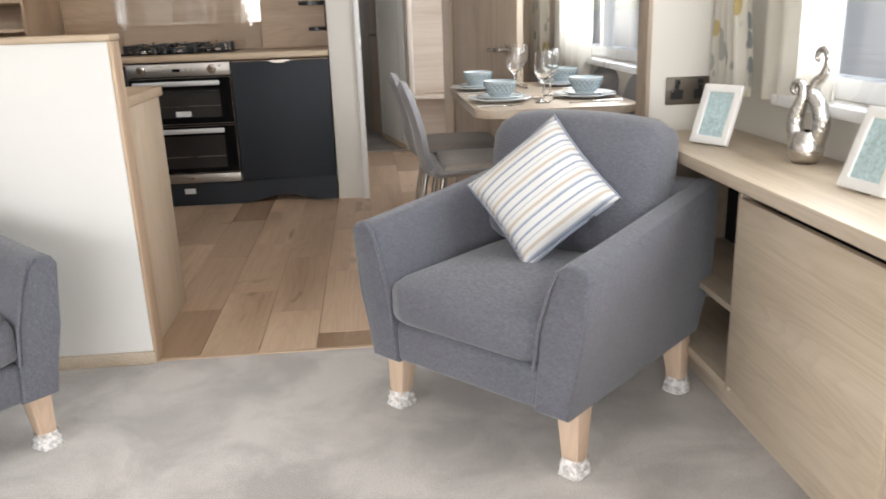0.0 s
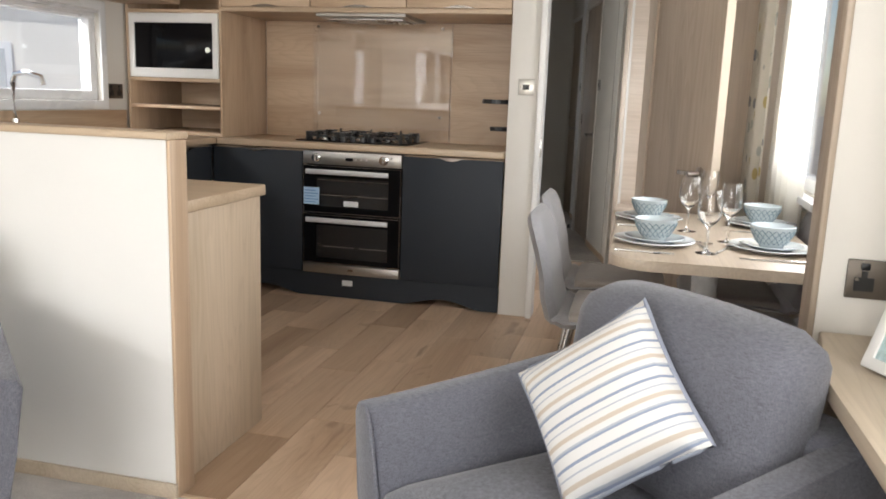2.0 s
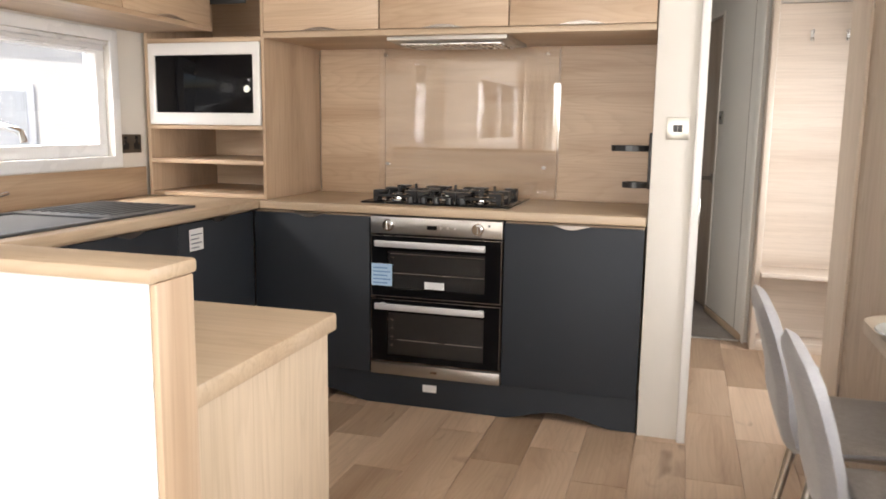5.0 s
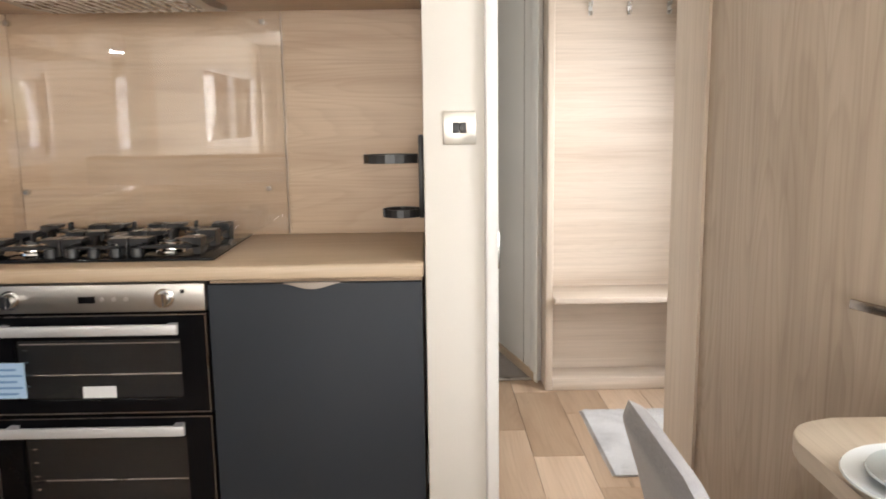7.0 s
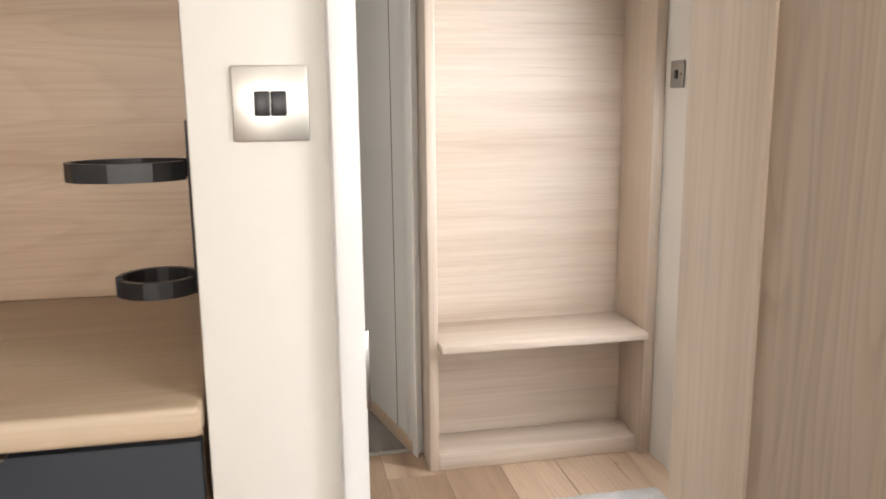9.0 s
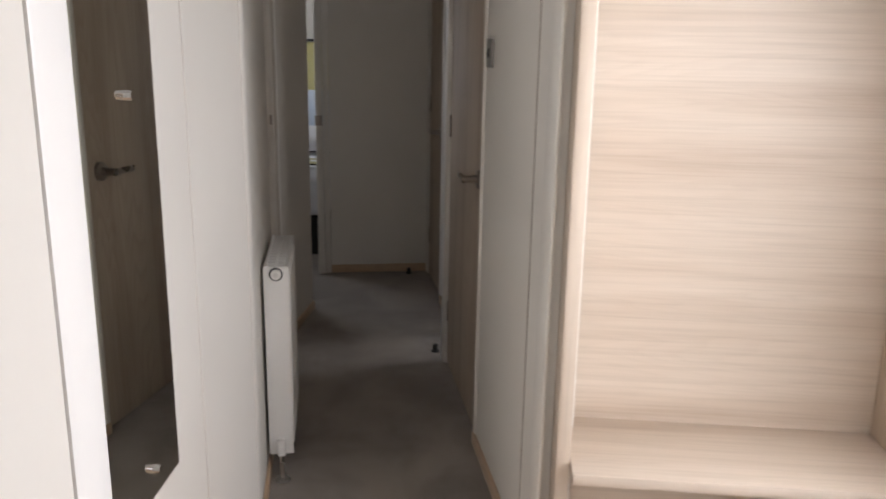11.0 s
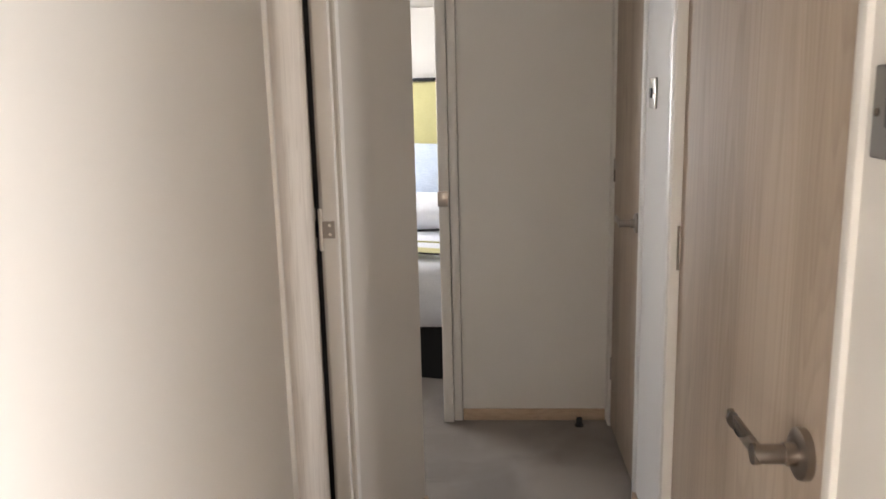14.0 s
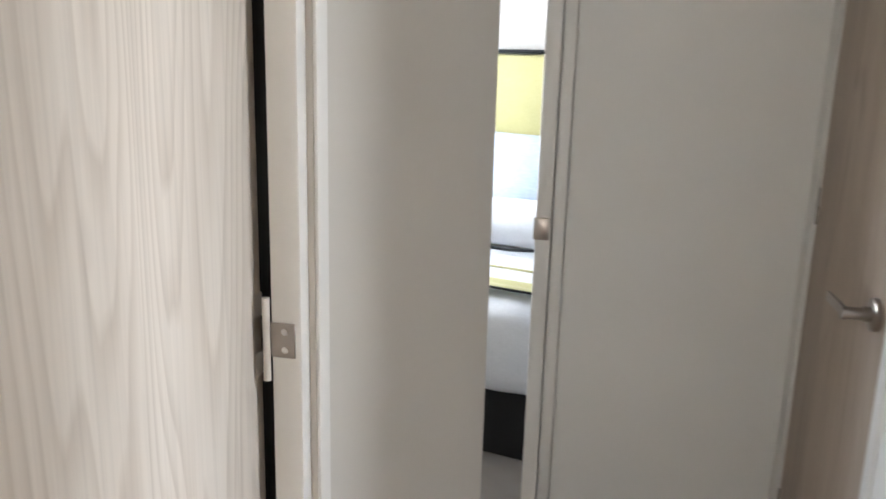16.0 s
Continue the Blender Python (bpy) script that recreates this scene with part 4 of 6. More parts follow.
for x, y, r in ((-1.12, 5.02, 0.034), (-1.12, 5.26, 0.045), (-0.92, 5.15, 0.060), (-0.72, 5.27, 0.045), (-0.73, 5.03, 0.034)):
    burner(x, y, r)
for cx, hw in ((-1.12, 0.100), (-0.92, 0.088), (-0.725, 0.096)):
    bm = bmesh.new()
    ring(bm, "z", 0.944, 0.956, (cx - hw, 4.955, cx + hw, 5.345), (cx - hw + 0.010, 4.965, cx + hw - 0.010, 5.335))
    ps = part("pan_support", soften(bm, 0.002, 1), cast_iron, hob, "cast iron pan support")
    for sx in (-1, 1):
        for yy in (4.985, 5.14, 5.30):
            bm = bmesh.new()
            u = cx + sx * hw
            prism(bm, [(u + sx * 0.004, 0.926), (u + sx * 0.004, 0.974), (u - sx * 0.052, 0.974), (u - sx * 0.052, 0.964), (u - sx * 0.022, 0.960), (u - sx * 0.016, 0.926)], "y", yy - 0.030, yy + 0.030)
            part("finger", soften(bm, 0.0015, 1), cast_iron, ps)
    for yy in (5.02, 5.26):
        bm = bmesh.new()
        box(bm, cx - 0.004, yy - 0.012, 0.962, cx + 0.004, yy + 0.012, 0.986)
        part("spur", soften(bm, 0.0015, 1), cast_iron, ps)
for k in range(5):
    bm = bmesh.new()
    x = -1.04 + k * 0.06
    cyl(bm, (x, 4.945, 0.926), (x, 4.945, 0.950), 0.017, 0.015, n=20)
    part("knob", bm, black_plastic, hob, "black hob knob")

sg = thing("glass_splashback", "clear glass splashback held by chrome screws", "splashback", pose(-0.9, 5.412, 0.93))
part("glass", one_box(-1.372, 5.404, 0.93, -0.448, 5.412, 1.652, w=0.0015, seg=1), splash_glass, sg)
for x, z in ((-1.335, 1.615), (-0.515, 1.61), (-1.322, 1.072), (-0.518, 1.072)):
    bm = bmesh.new()
    cyl(bm, (x, 5.412, z), (x, 5.394, z), 0.011, 0.009, n=18)
    part("screw_cap", bm, chrome, sg)

# wall cabinets
for x0, x1 in ((-1.705, -1.152), (-1.150, -0.585), (-0.583, 0.0)):
    c = thing("wall_cabinet", "pale oak wall cabinet with level grain", "cabinet", pose((x0 + x1) / 2, 5.1, 1.665), group="wall cabinets over the hob")
    part("body", one_box(x0 + 0.001, 4.858, 1.668, x1 - 0.001, 5.415, 2.18), oak_x, c, smooth=0)
    d = part("door", one_box(x0 + 0.002, 4.838, 1.672, x1 - 0.002, 4.856, 2.18, w=0.002), oak_x, c)
    bm = bmesh.new()
    prism(bm, [((x0 + x1) / 2 - 0.09 + 0.18 * i / 12, 1.672 + 0.014 * math.sin(math.pi * i / 12)) for i in range(13)], "y", 4.834, 4.839)
    part("handle", bm, nickel, d)
part_shelf = thing("cabinet_underside", "pale oak board under the wall cabinets", "shelf", pose(-0.85, 5.1, 1.64))
part("board", one_box(-1.705, 4.853, 1.645, 0.0, 5.415, 1.666, w=0.002), oak_x, part_shelf)
part("edge_strip", one_box(-1.705, 4.835, 1.643, 0.0, 4.852, 1.667, w=0.002), oak_top, part_shelf)
structure("wall_over_cabinets", one_box(WEST, 4.86, 2.182, 0.004, 5.43, CEIL), wall_paint, "white bulkhead above the cabinets", smooth=0)
hd = thing("cooker_hood", "slim steel cooker hood set under the cabinets", "cooker hood", pose(-0.87, 5.0, 1.62))
bm = bmesh.new()
prism(bm, [(4.88, 1.644), (4.88, 1.628), (5.10, 1.618), (5.30, 1.63), (5.30, 1.644)], "x", -1.13, -0.60)
part("body", bm, steel, hd)
part("filter", one_box(-1.09, 4.95, 1.616, -0.64, 5.20, 1.621), pale_steel, hd)
bm = bmesh.new()
for i in range(16):
    box(bm, -1.08 + i * 0.028, 4.96, 1.613, -1.07 + i * 0.028, 5.19, 1.617)
part("filter_slats", bm, nickel, hd)

# open shelf tower with microwave
tw = thing("shelf_tower", "pale oak open shelf tower on the worktop", "shelf unit", pose(-2.03, 5.1, 0.918))
part("side_panel", one_box(-1.722, 4.842, 0.918, -1.706, 5.415, 2.18, w=0.002), oak_z, tw)
part("side_panel", one_box(WEST + 0.02, 4.842, 0.918, WEST + 0.038, 5.415, 2.18, w=0.002), oak_z, tw)
part("back", one_box(WEST + 0.038, 5.395, 0.918, -1.722, 5.414, 2.18), oak_x, tw, smooth=0)
for z in (0.919, 1.075, 1.235, 1.632, 2.16):
    part("shelf", one_box(WEST + 0.038, 4.842, z, -1.722, 5.395, z + 0.02, w=0.002), oak_x, tw)
part("vent", one_box(-2.10, 4.85, 1.80, -1.80, 4.86, 1.83, w=0.002), black_plastic, tw)
mw = thing("microwave", "built-in white microwave with a black glass door", "microwave", pose(-2.03, 5.0, 1.256))
bm = bmesh.new()
X0, X1, Z0, Z1 = -2.315, -1.726, 1.257, 1.63
ring(bm, "y", 4.832, 4.85, (X0, Z0, X1, Z1), (X0 + 0.035, Z0 + 0.055, X1 - 0.035, Z1 - 0.055))
part("trim_frame", soften(bm, 0.003), white_gloss, mw)
part("door", one_box(X0 + 0.037, 4.838, Z0 + 0.057, X1 - 0.037, 4.85, Z1 - 0.057, w=0.002), black_glass, mw)
part("body", one_box(X0 + 0.03, 4.852, Z0 + 0.02, X1 - 0.03, 5.25, Z1 - 0.02), black_plastic, mw, smooth=0)
bm = bmesh.new()
cyl(bm, (-1.785, 4.838, 1.42), (-1.785, 4.820, 1.42), 0.016, n=20)
part("knob", bm, chrome, mw)

# wall cabinets over the window
for y0, y1 in ((3.10, 3.66), (3.66, 4.24), (4.24, 4.835)):
    c = thing("wall_cabinet", "pale oak wall cabinet above the kitchen window", "cabinet", pose(-2.2, (y0 + y1) / 2, 1.70), group="wall cabinets over the window")
    part("body", one_box(WEST + 0.003, y0 + 0.001, 1.70, -1.99, y1 - 0.001, 2.18), oak_y, c, smooth=0)
    d = part("door", one_box(-1.988, y0 + 0.002, 1.70, -1.970, y1 - 0.002, 2.18, w=0.002), oak_y, c)
    bm = bmesh.new()
    prism(bm, [((y0 + y1) / 2 - 0.09 + 0.18 * i / 12, 1.70 + 0.014 * math.sin(math.pi * i / 12)) for i in range(13)], "x", -1.970, -1.965)
    part("handle", bm, nickel, d)
structure("wall_over_window", one_box(WEST, 3.1, 2.182, -1.97, 4.84, CEIL), wall_paint, "white bulkhead above the cabinets", smooth=0)
cu = thing("cabinet_underside", "pale oak board under the window cabinets", "shelf", pose(-2.16, 4.0, 1.68))
part("board", one_box(WEST + 0.003, 3.10, 1.68, -1.986, 4.84, 1.699, w=0.002), oak_y, cu)
part("edge_strip", one_box(-1.985, 3.10, 1.678, -1.968, 4.84, 1.6995, w=0.002), oak_y, cu)

# sink, drainer and tap
sk = thing("kitchen_sink", "dark grey inset sink with a ribbed drainer", "sink", pose(-2.0, 4.0, 0.918))
sink_grey = plain("dark composite sink", (0.075, 0.078, 0.082), 0.4, spread=0.06, fine=500.0, bump=0.05)
bm = bmesh.new()
for v in ((-2.27, -1.80, 3.92, 4.42), (-2.27, -2.24, 3.40, 3.92), (-1.83, -1.80, 3.40, 3.92), (-2.24, -1.83, 3.40, 3.43)):
    box(bm, v[0], v[2], 0.918, v[1], v[3], 0.928)
part("rim", soften(bm, 0.003), sink_grey, sk)
bm = bmesh.new()
for i in range(9):
    box(bm, -2.22 + i * 0.044, 3.98, 0.928, -2.205 + i * 0.044, 4.38, 0.932)
part("drainer_ribs", soften(bm, 0.0015, 1), sink_grey, sk)
part("bowl", one_box(-2.24, 3.43, 0.9185, -1.83, 3.92, 0.9205), sink_grey, sk)
tp = thing("kitchen_tap", "chrome mixer tap with a square arched spout", "tap", pose(-2.27, 3.86, 0.92))
bm = bmesh.new()
cyl(bm, (-2.285, 3.86, 0.917), (-2.285, 3.86, 1.02), 0.024, 0.02, 18)
tube(bm, [(-2.285, 3.86, 1.0), (-2.285, 3.86, 1.20), (-2.27, 3.86, 1.235), (-2.20, 3.86, 1.245), (-2.12, 3.86, 1.225), (-2.11, 3.86, 1.19)], 0.013, 14)
part("spout", bm, chrome, tp)
bm = bmesh.new()
cyl(bm, (-2.285, 3.88, 0.985), (-2.285, 3.945, 0.995), 0.008, n=12)
part("lever", bm, chrome, tp)


# ---- switches and sockets ----
def wall_plate(name, c, n, up_half, w_half, label, category, toggles=1, holes=0, body=steel):
    """A plate on a wall: c its centre, n the way off the wall."""
    n = Vector((*n, 0)).normalized()
    ang = math.atan2(n.x, -n.y)
    t = thing(name, label, category, Matrix.Translation(c) @ Matrix.Rotation(ang, 4, "Z"))
    part("plate", one_box(-w_half, -0.007, -up_half, w_half, 0.0, up_half, w=0.003), body, t, local=True)
    for k in range(toggles):
        x = (k - (toggles - 1) / 2) * 0.0185
        b = one_box(x - 0.009, -0.012, -0.014, x + 0.009, -0.006, 0.014, w=0.002)
        part("rocker", b, black_plastic, t, local=True)
    for k in range(holes):
        x = (k - (holes - 1) / 2) * 0.075
        bm = bmesh.new()
        box(bm, x - 0.020, -0.0085, -0.026, x + 0.020, -0.0065, 0.004)
        box(bm, x - 0.006, -0.0085, 0.004, x + 0.006, -0.0065, 0.018)
        part("socket_face", bm, black_plastic, t, smooth=0, local=True)
        part("rocker", one_box(x - 0.009, -0.011, 0.020, x + 0.009, -0.006, 0.036, w=0.002), black_plastic, t, local=True)
    for sx in (-1, 1):
        bm = bmesh.new()
        cyl(bm, (sx * w_half * 0.72, -0.007, 0), (sx * w_half * 0.72, -0.009, 0), 0.004, n=10)
        part("screw", bm, nickel, t, local=True)
    return t


dark_steel = plain("dark brushed plate", (0.13, 0.11, 0.09), 0.42, 0.55, spread=0.05)
plate_steel = plain("brushed switch plate", (0.30, 0.285, 0.265), 0.4, 0.6, spread=0.05)
cream_metal = plain("pale brushed plate", (0.62, 0.60, 0.55), 0.3, 0.8, spread=0.04)
wall_plate("wall_switch", (0.098, 4.834, 1.268), (0, -1), 0.043, 0.043, "square pale metal switch plate with black rockers", "switch", 2, body=cream_metal)
wall_plate("power_socket", (WEST + 0.001, 4.735, 1.165), (1, 0), 0.043, 0.073, "double steel power socket with black inserts", "socket", 0, 2, dark_steel)
wall_plate("power_socket", (1.242, 2.393, 0.842), (0, -1), 0.043, 0.073, "double steel power socket with black inserts", "socket", 0, 2, dark_steel)
wall_plate("wall_switch", (1.3565, 6.275, 1.337), (-1, 0), 0.043, 0.043, "square steel switch plate with a black rocker", "switch", body=plate_steel)
dvR = Vector((RB[0] - RA[0], RB[1] - RA[1])).normalized()
nR = (-dvR.y, dvR.x)
c = Vector(hp(0.559, 7.425))
wall_plate("wall_switch", (c.x, c.y, 1.344), nR, 0.043, 0.043, "square steel switch plate with a black rocker", "switch", body=plate_steel)
c = Vector(hp(0.667, 9.02))
wall_plate("wall_switch", (c.x, c.y, 1.350), nR, 0.043, 0.043, "slim steel switch plate with a black rocker", "switch")

# bottle bracket on the nib
bk = thing("extinguisher_bracket", "black plastic fire extinguisher bracket with two open clips", "bracket", pose(0.002, 4.97, 1.05))
part("spine", one_box(-0.012, 4.945, 1.02, 0.003, 4.995, 1.25, w=0.005), black_plastic, bk)
for z, reach, h in ((1.185, 0.15, 0.024), (1.035, 0.10, 0.022)):
    bm = bmesh.new()
    n = 16
    cx, r = -0.01 - reach / 2, reach / 2
    outer = [(cx + (r + 0.004) * math.cos(a), 4.97 + 0.055 * math.sin(a)) for a in [radians(25 + 310 * i / n) for i in range(n + 1)]]
    inner = [(cx + (r - 0.004) * math.cos(a), 4.97 + 0.046 * math.sin(a)) for a in [radians(25 + 310 * i / n) for i in range(n + 1)]]
    for i in range(n):
        prism(bm, [outer[i], outer[i + 1], inner[i + 1], inner[i]], "z", z - h / 2, z + h / 2)
    bmesh.ops.remove_doubles(bm, verts=bm.verts[:], dist=0.0002)
    part("clip", bm, black_plastic, bk)


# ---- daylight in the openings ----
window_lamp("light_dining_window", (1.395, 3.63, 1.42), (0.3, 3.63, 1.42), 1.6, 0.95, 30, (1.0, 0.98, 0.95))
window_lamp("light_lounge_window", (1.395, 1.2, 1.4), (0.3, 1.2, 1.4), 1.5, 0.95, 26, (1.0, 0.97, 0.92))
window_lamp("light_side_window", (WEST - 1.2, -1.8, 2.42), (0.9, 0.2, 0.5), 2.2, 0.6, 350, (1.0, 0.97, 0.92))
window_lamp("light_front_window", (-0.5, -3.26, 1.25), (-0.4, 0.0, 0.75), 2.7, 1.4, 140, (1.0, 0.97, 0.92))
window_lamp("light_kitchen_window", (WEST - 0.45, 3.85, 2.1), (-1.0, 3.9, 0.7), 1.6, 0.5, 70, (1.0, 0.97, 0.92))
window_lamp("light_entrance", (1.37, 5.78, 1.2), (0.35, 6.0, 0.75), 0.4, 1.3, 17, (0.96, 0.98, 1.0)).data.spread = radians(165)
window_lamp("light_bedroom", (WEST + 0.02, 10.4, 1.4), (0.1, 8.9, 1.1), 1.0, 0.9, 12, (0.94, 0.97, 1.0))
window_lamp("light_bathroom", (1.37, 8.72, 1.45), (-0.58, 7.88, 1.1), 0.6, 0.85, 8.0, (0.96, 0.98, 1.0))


# ---- lounge ----
def shaped(bm, fn):
    for v in bm.verts:
        v.co = Vector(fn(*v.co))
    return bm


def pillow(bm, w, h, t, n=16, pinch=0.06):
    """A stuffed square in the x, z plane, thickest in the middle."""
    def at(u, v, s):
        x, z = 2 * u - 1, 2 * v - 1
        fat = (max(0.0, (1 - abs(x) ** 2.4) * (1 - abs(z) ** 2.4))) ** 0.5
        sag = 1 - pinch * (1 - abs(x) ** 2) * abs(z) ** 4 - pinch * 0
        sag2 = 1 - pinch * (1 - abs(z) ** 2) * abs(x) ** 4
        return (x * w / 2 * sag2, s * (t / 2 * fat + 0.004), z * h / 2 * sag)
    grid(bm, n, n, lambda u, v: at(u, v, 1))
    grid(bm, n, n, lambda u, v: at(u, v, -1))
    bmesh.ops.remove_doubles(bm, verts=bm.verts[:], dist=0.009)


def cushion_block(x0, y0, z0, x1, y1, z1, w, puff):
    """A soft upholstery block with rounded edges and a slight crown."""
    bm = bmesh.new()
    box(bm, x0, y0, z0, x1, y1, z1)
    bmesh.ops.subdivide_edges(bm, edges=bm.edges[:], cuts=7, use_grid_fill=True)
    cx, cy, cz = (x0 + x1) / 2, (y0 + y1) / 2, (z0 + z1) / 2
    hx, hy, hz = (x1 - x0) / 2, (y1 - y0) / 2, (z1 - z0) / 2

    def fn(x, y, z):
        u, v, q = (x - cx) / hx, (y - cy) / hy, (z - cz) / hz
        def rnd(val, half, others):
            return val
        # superellipsoid-like rounding near the edges
        px, py, pz = x - cx, y - cy, z - cz
        lim = Vector((max(abs(px) - (hx - w), 0), max(abs(py) - (hy - w), 0), max(abs(pz) - (hz - w), 0)))
        if lim.length > w:
            k = w / lim.length
            px = math.copysign(min(abs(px), hx - w) + lim.x * k, px)
            py = math.copysign(min(abs(py), hy - w) + lim.y * k, py)
            pz = math.copysign(min(abs(pz), hz - w) + lim.z * k, pz)
        s = (1 - u * u) * (1 - v * v)
        pz += puff * s * (1 if q > 0 else 0) * max(q, 0)
        s2 = (1 - u * u) * (1 - q * q)
        py -= puff * 0.7 * s2 * max(-v, 0)
        return (cx + px, cy + py, cz + pz)
    return shaped(bm, fn)


def arm_block(side):
    """A slim arm that leans outwards and rises towards the back; the front is sloped."""
    bm = bmesh.new()
    n, m = 10, 6
    rings = []
    for i in range(n + 1):
        v = i / n
        y = -0.375 + 0.74 * v
        top = 0.585 + 0.075 * v ** 1.2
        lean = 0.03
        ring = []
        out_low, out_top = 0.335, 0.395 - 0.02 * v
        inn_low, inn_top = 0.235, 0.300 - 0.01 * v
        yt = y - (0.03 * (1 - v) if v < 0.3 else 0)
        ring.append((side * inn_low, y, 0.185))
        ring.append((side * out_low, y, 0.185))
        ring.append((side * (out_low + 0.035), y, 0.38))
        ring.append((side * out_top, y, top - 0.030))
        ring.append((side * (out_top - 0.012), y, top - 0.008))
        ring.append((side * (out_top - 0.045), y, top))
        ring.append((side * (inn_top + 0.02), y, top - 0.002))
        ring.append((side * inn_top, y, top - 0.022))
        ring.append((side * (inn_low + 0.02), y, 0.42))
        rings.append([bm.verts.new(p) for p in ring])
    k = len(rings[0])
    for a, b in zip(rings, rings[1:]):
        for j in range(k):
            bm.faces.new((a[j], a[(j + 1) % k], b[(j + 1) % k], b[j]))
    bm.faces.new(rings[0][::-1])
    bm.faces.new(rings[-1])
    ends = [e for e in bm.edges if len(e.link_faces) == 2 and any(len(f.verts) > 4 for f in e.link_faces)]
    bmesh.ops.bevel(bm, geom=ends, offset=0.012, segments=3, affect="EDGES", profile=0.5)
    return bm


def armchair(m, label, group):
    a = thing("armchair", label, "armchair", Matrix(), group)
    part("base", one_box(-0.25, -0.365, 0.185, 0.25, 0.36, 0.305, w=0.02, seg=3), grey_weave, a, smooth=50, local=True)
    part("seat_cushion", cushion_block(-0.258, -0.385, 0.30, 0.258, 0.20, 0.445, 0.045, 0.022), grey_weave, a, smooth=60, local=True)
    for s in (-1, 1):
        arm = part("arm", arm_block(s), grey_weave, a, smooth=42, local=True)
        bm = bmesh.new()
        tube(bm, [(s * 0.240, -0.379, 0.30), (s * 0.252, -0.380, 0.40), (s * 0.285, -0.380, 0.52), (s * 0.305, -0.378, 0.565), (s * 0.335, -0.374, 0.584)], 0.0045, 8)
        part("piping", bm, grey_weave, arm, smooth=60, local=True)
    bm = one_box(-0.33, 0.22, 0.185, 0.33, 0.375, 0.66, w=0.035, seg=3)
    part("back", bm, grey_weave, a, smooth=50, local=True)
    bm = cushion_block(-0.285, 0.075, 0.445, 0.285, 0.275, 0.830, 0.070, 0.020)
    shaped(bm, lambda x, y, z: (x * (1 + 0.06 * (z - 0.44)), y + 0.30 * (z - 0.445) * 0.55 - 0.015 * math.cos(x * 4), z - 0.006 * (abs(x) / 0.3) ** 3 * (1 if z > 0.7 else 0)))
    part("back_cushion", bm, grey_weave, a, smooth=60, local=True)
    for sx in (-1, 1):
        for sy in (-1, 1):
            bm = bmesh.new()
            x, y = sx * 0.300, sy * 0.285
            prism(bm, [(x - 0.034, y - 0.034), (x + 0.034, y - 0.034), (x + 0.034, y + 0.034), (x - 0.034, y + 0.034)], "z", 0.0, 0.19)
            shaped(bm, lambda px, py, pz: (x + (px - x) * (0.62 + 2.0 * pz) + sx * 0.010 * (1 - pz / 0.19), y + (py - y) * (0.62 + 2.0 * pz) + sy * 0.010 * (1 - pz / 0.19), pz))
            leg = part("leg", soften(bm, 0.004), beech, a, "tapered pale wooden leg", local=True)
            bm = bmesh.new()
            ring = []
            for k, (z, r) in enumerate(((0.002, 0.040), (0.008, 0.043), (0.018, 0.036), (0.028, 0.039), (0.040, 0.032), (0.052, 0.034))):
                row = []
                for i in range(14):
                    t = 2 * math.pi * i / 14
                    rr = r * (0.92 + 0.16 * noise.noise(Vector((i * 1.7, k * 2.3, sx + sy * 3)))) * (1 / max(abs(math.cos(t)), abs(math.sin(t)))) ** 0.6
                    row.append(bm.verts.new((x + sx * 0.008 + rr * math.cos(t), y + sy * 0.008 + rr * math.sin(t), z)))
                ring.append(row)
            for r0, r1 in zip(ring, ring[1:]):
                for i in range(14):
                    bm.faces.new((r0[i], r0[(i + 1) % 14], r1[(i + 1) % 14], r1[i]))
            w = part("wrapping", bm, film, leg, "crumpled clear protective film", smooth=20, local=True)
    a.matrix_basis = m
    return a


film = bpy.data.materials.new("loose clear film")
film.use_nodes = True
fn_, fl_ = film.node_tree.nodes, film.node_tree.links
tr_, gl_, mx_ = fn_.new("ShaderNodeBsdfTransparent"), fn_.new("ShaderNodeBsdfPrincipled"), fn_.new("ShaderNodeMixShader")
gl_.inputs["Base Color"].default_value, gl_.inputs["Roughness"].default_value = (0.85, 0.83, 0.82, 1), 0.15
vn_ = noise_node(fn_, fl_, fn_.new("ShaderNodeNewGeometry").outputs["Position"], 70.0, 3)
rp_ = ramp_node(fn_, [(0.36, (0.45, 0.45, 0.45)), (0.60, (0.92, 0.92, 0.92))])
fl_.new(vn_, rp_.inputs[0])
fl_.new(rp_.outputs[0], mx_.inputs[0])
fl_.new(tr_.outputs[0], mx_.inputs[1])
fl_.new(gl_.outputs[0], mx_.inputs[2])
fl_.new(mx_.outputs[0], fn_["Material Output"].inputs[0])

chair_one = armchair(pose(0.689, 2.024, 0, 0, 0, -46.5) @ Matrix.Scale(0.965, 4), "grey woven armchair with film-wrapped wooden legs beside the sideboard", "lounge armchairs")
chair_two = copy_thing(chair_one, pose(-1.095, 1.93, 0, 0, 0, 47) @ Matrix.Scale(0.965, 4))
tagged(chair_two, "grey woven armchair turned towards the room before the low wall")

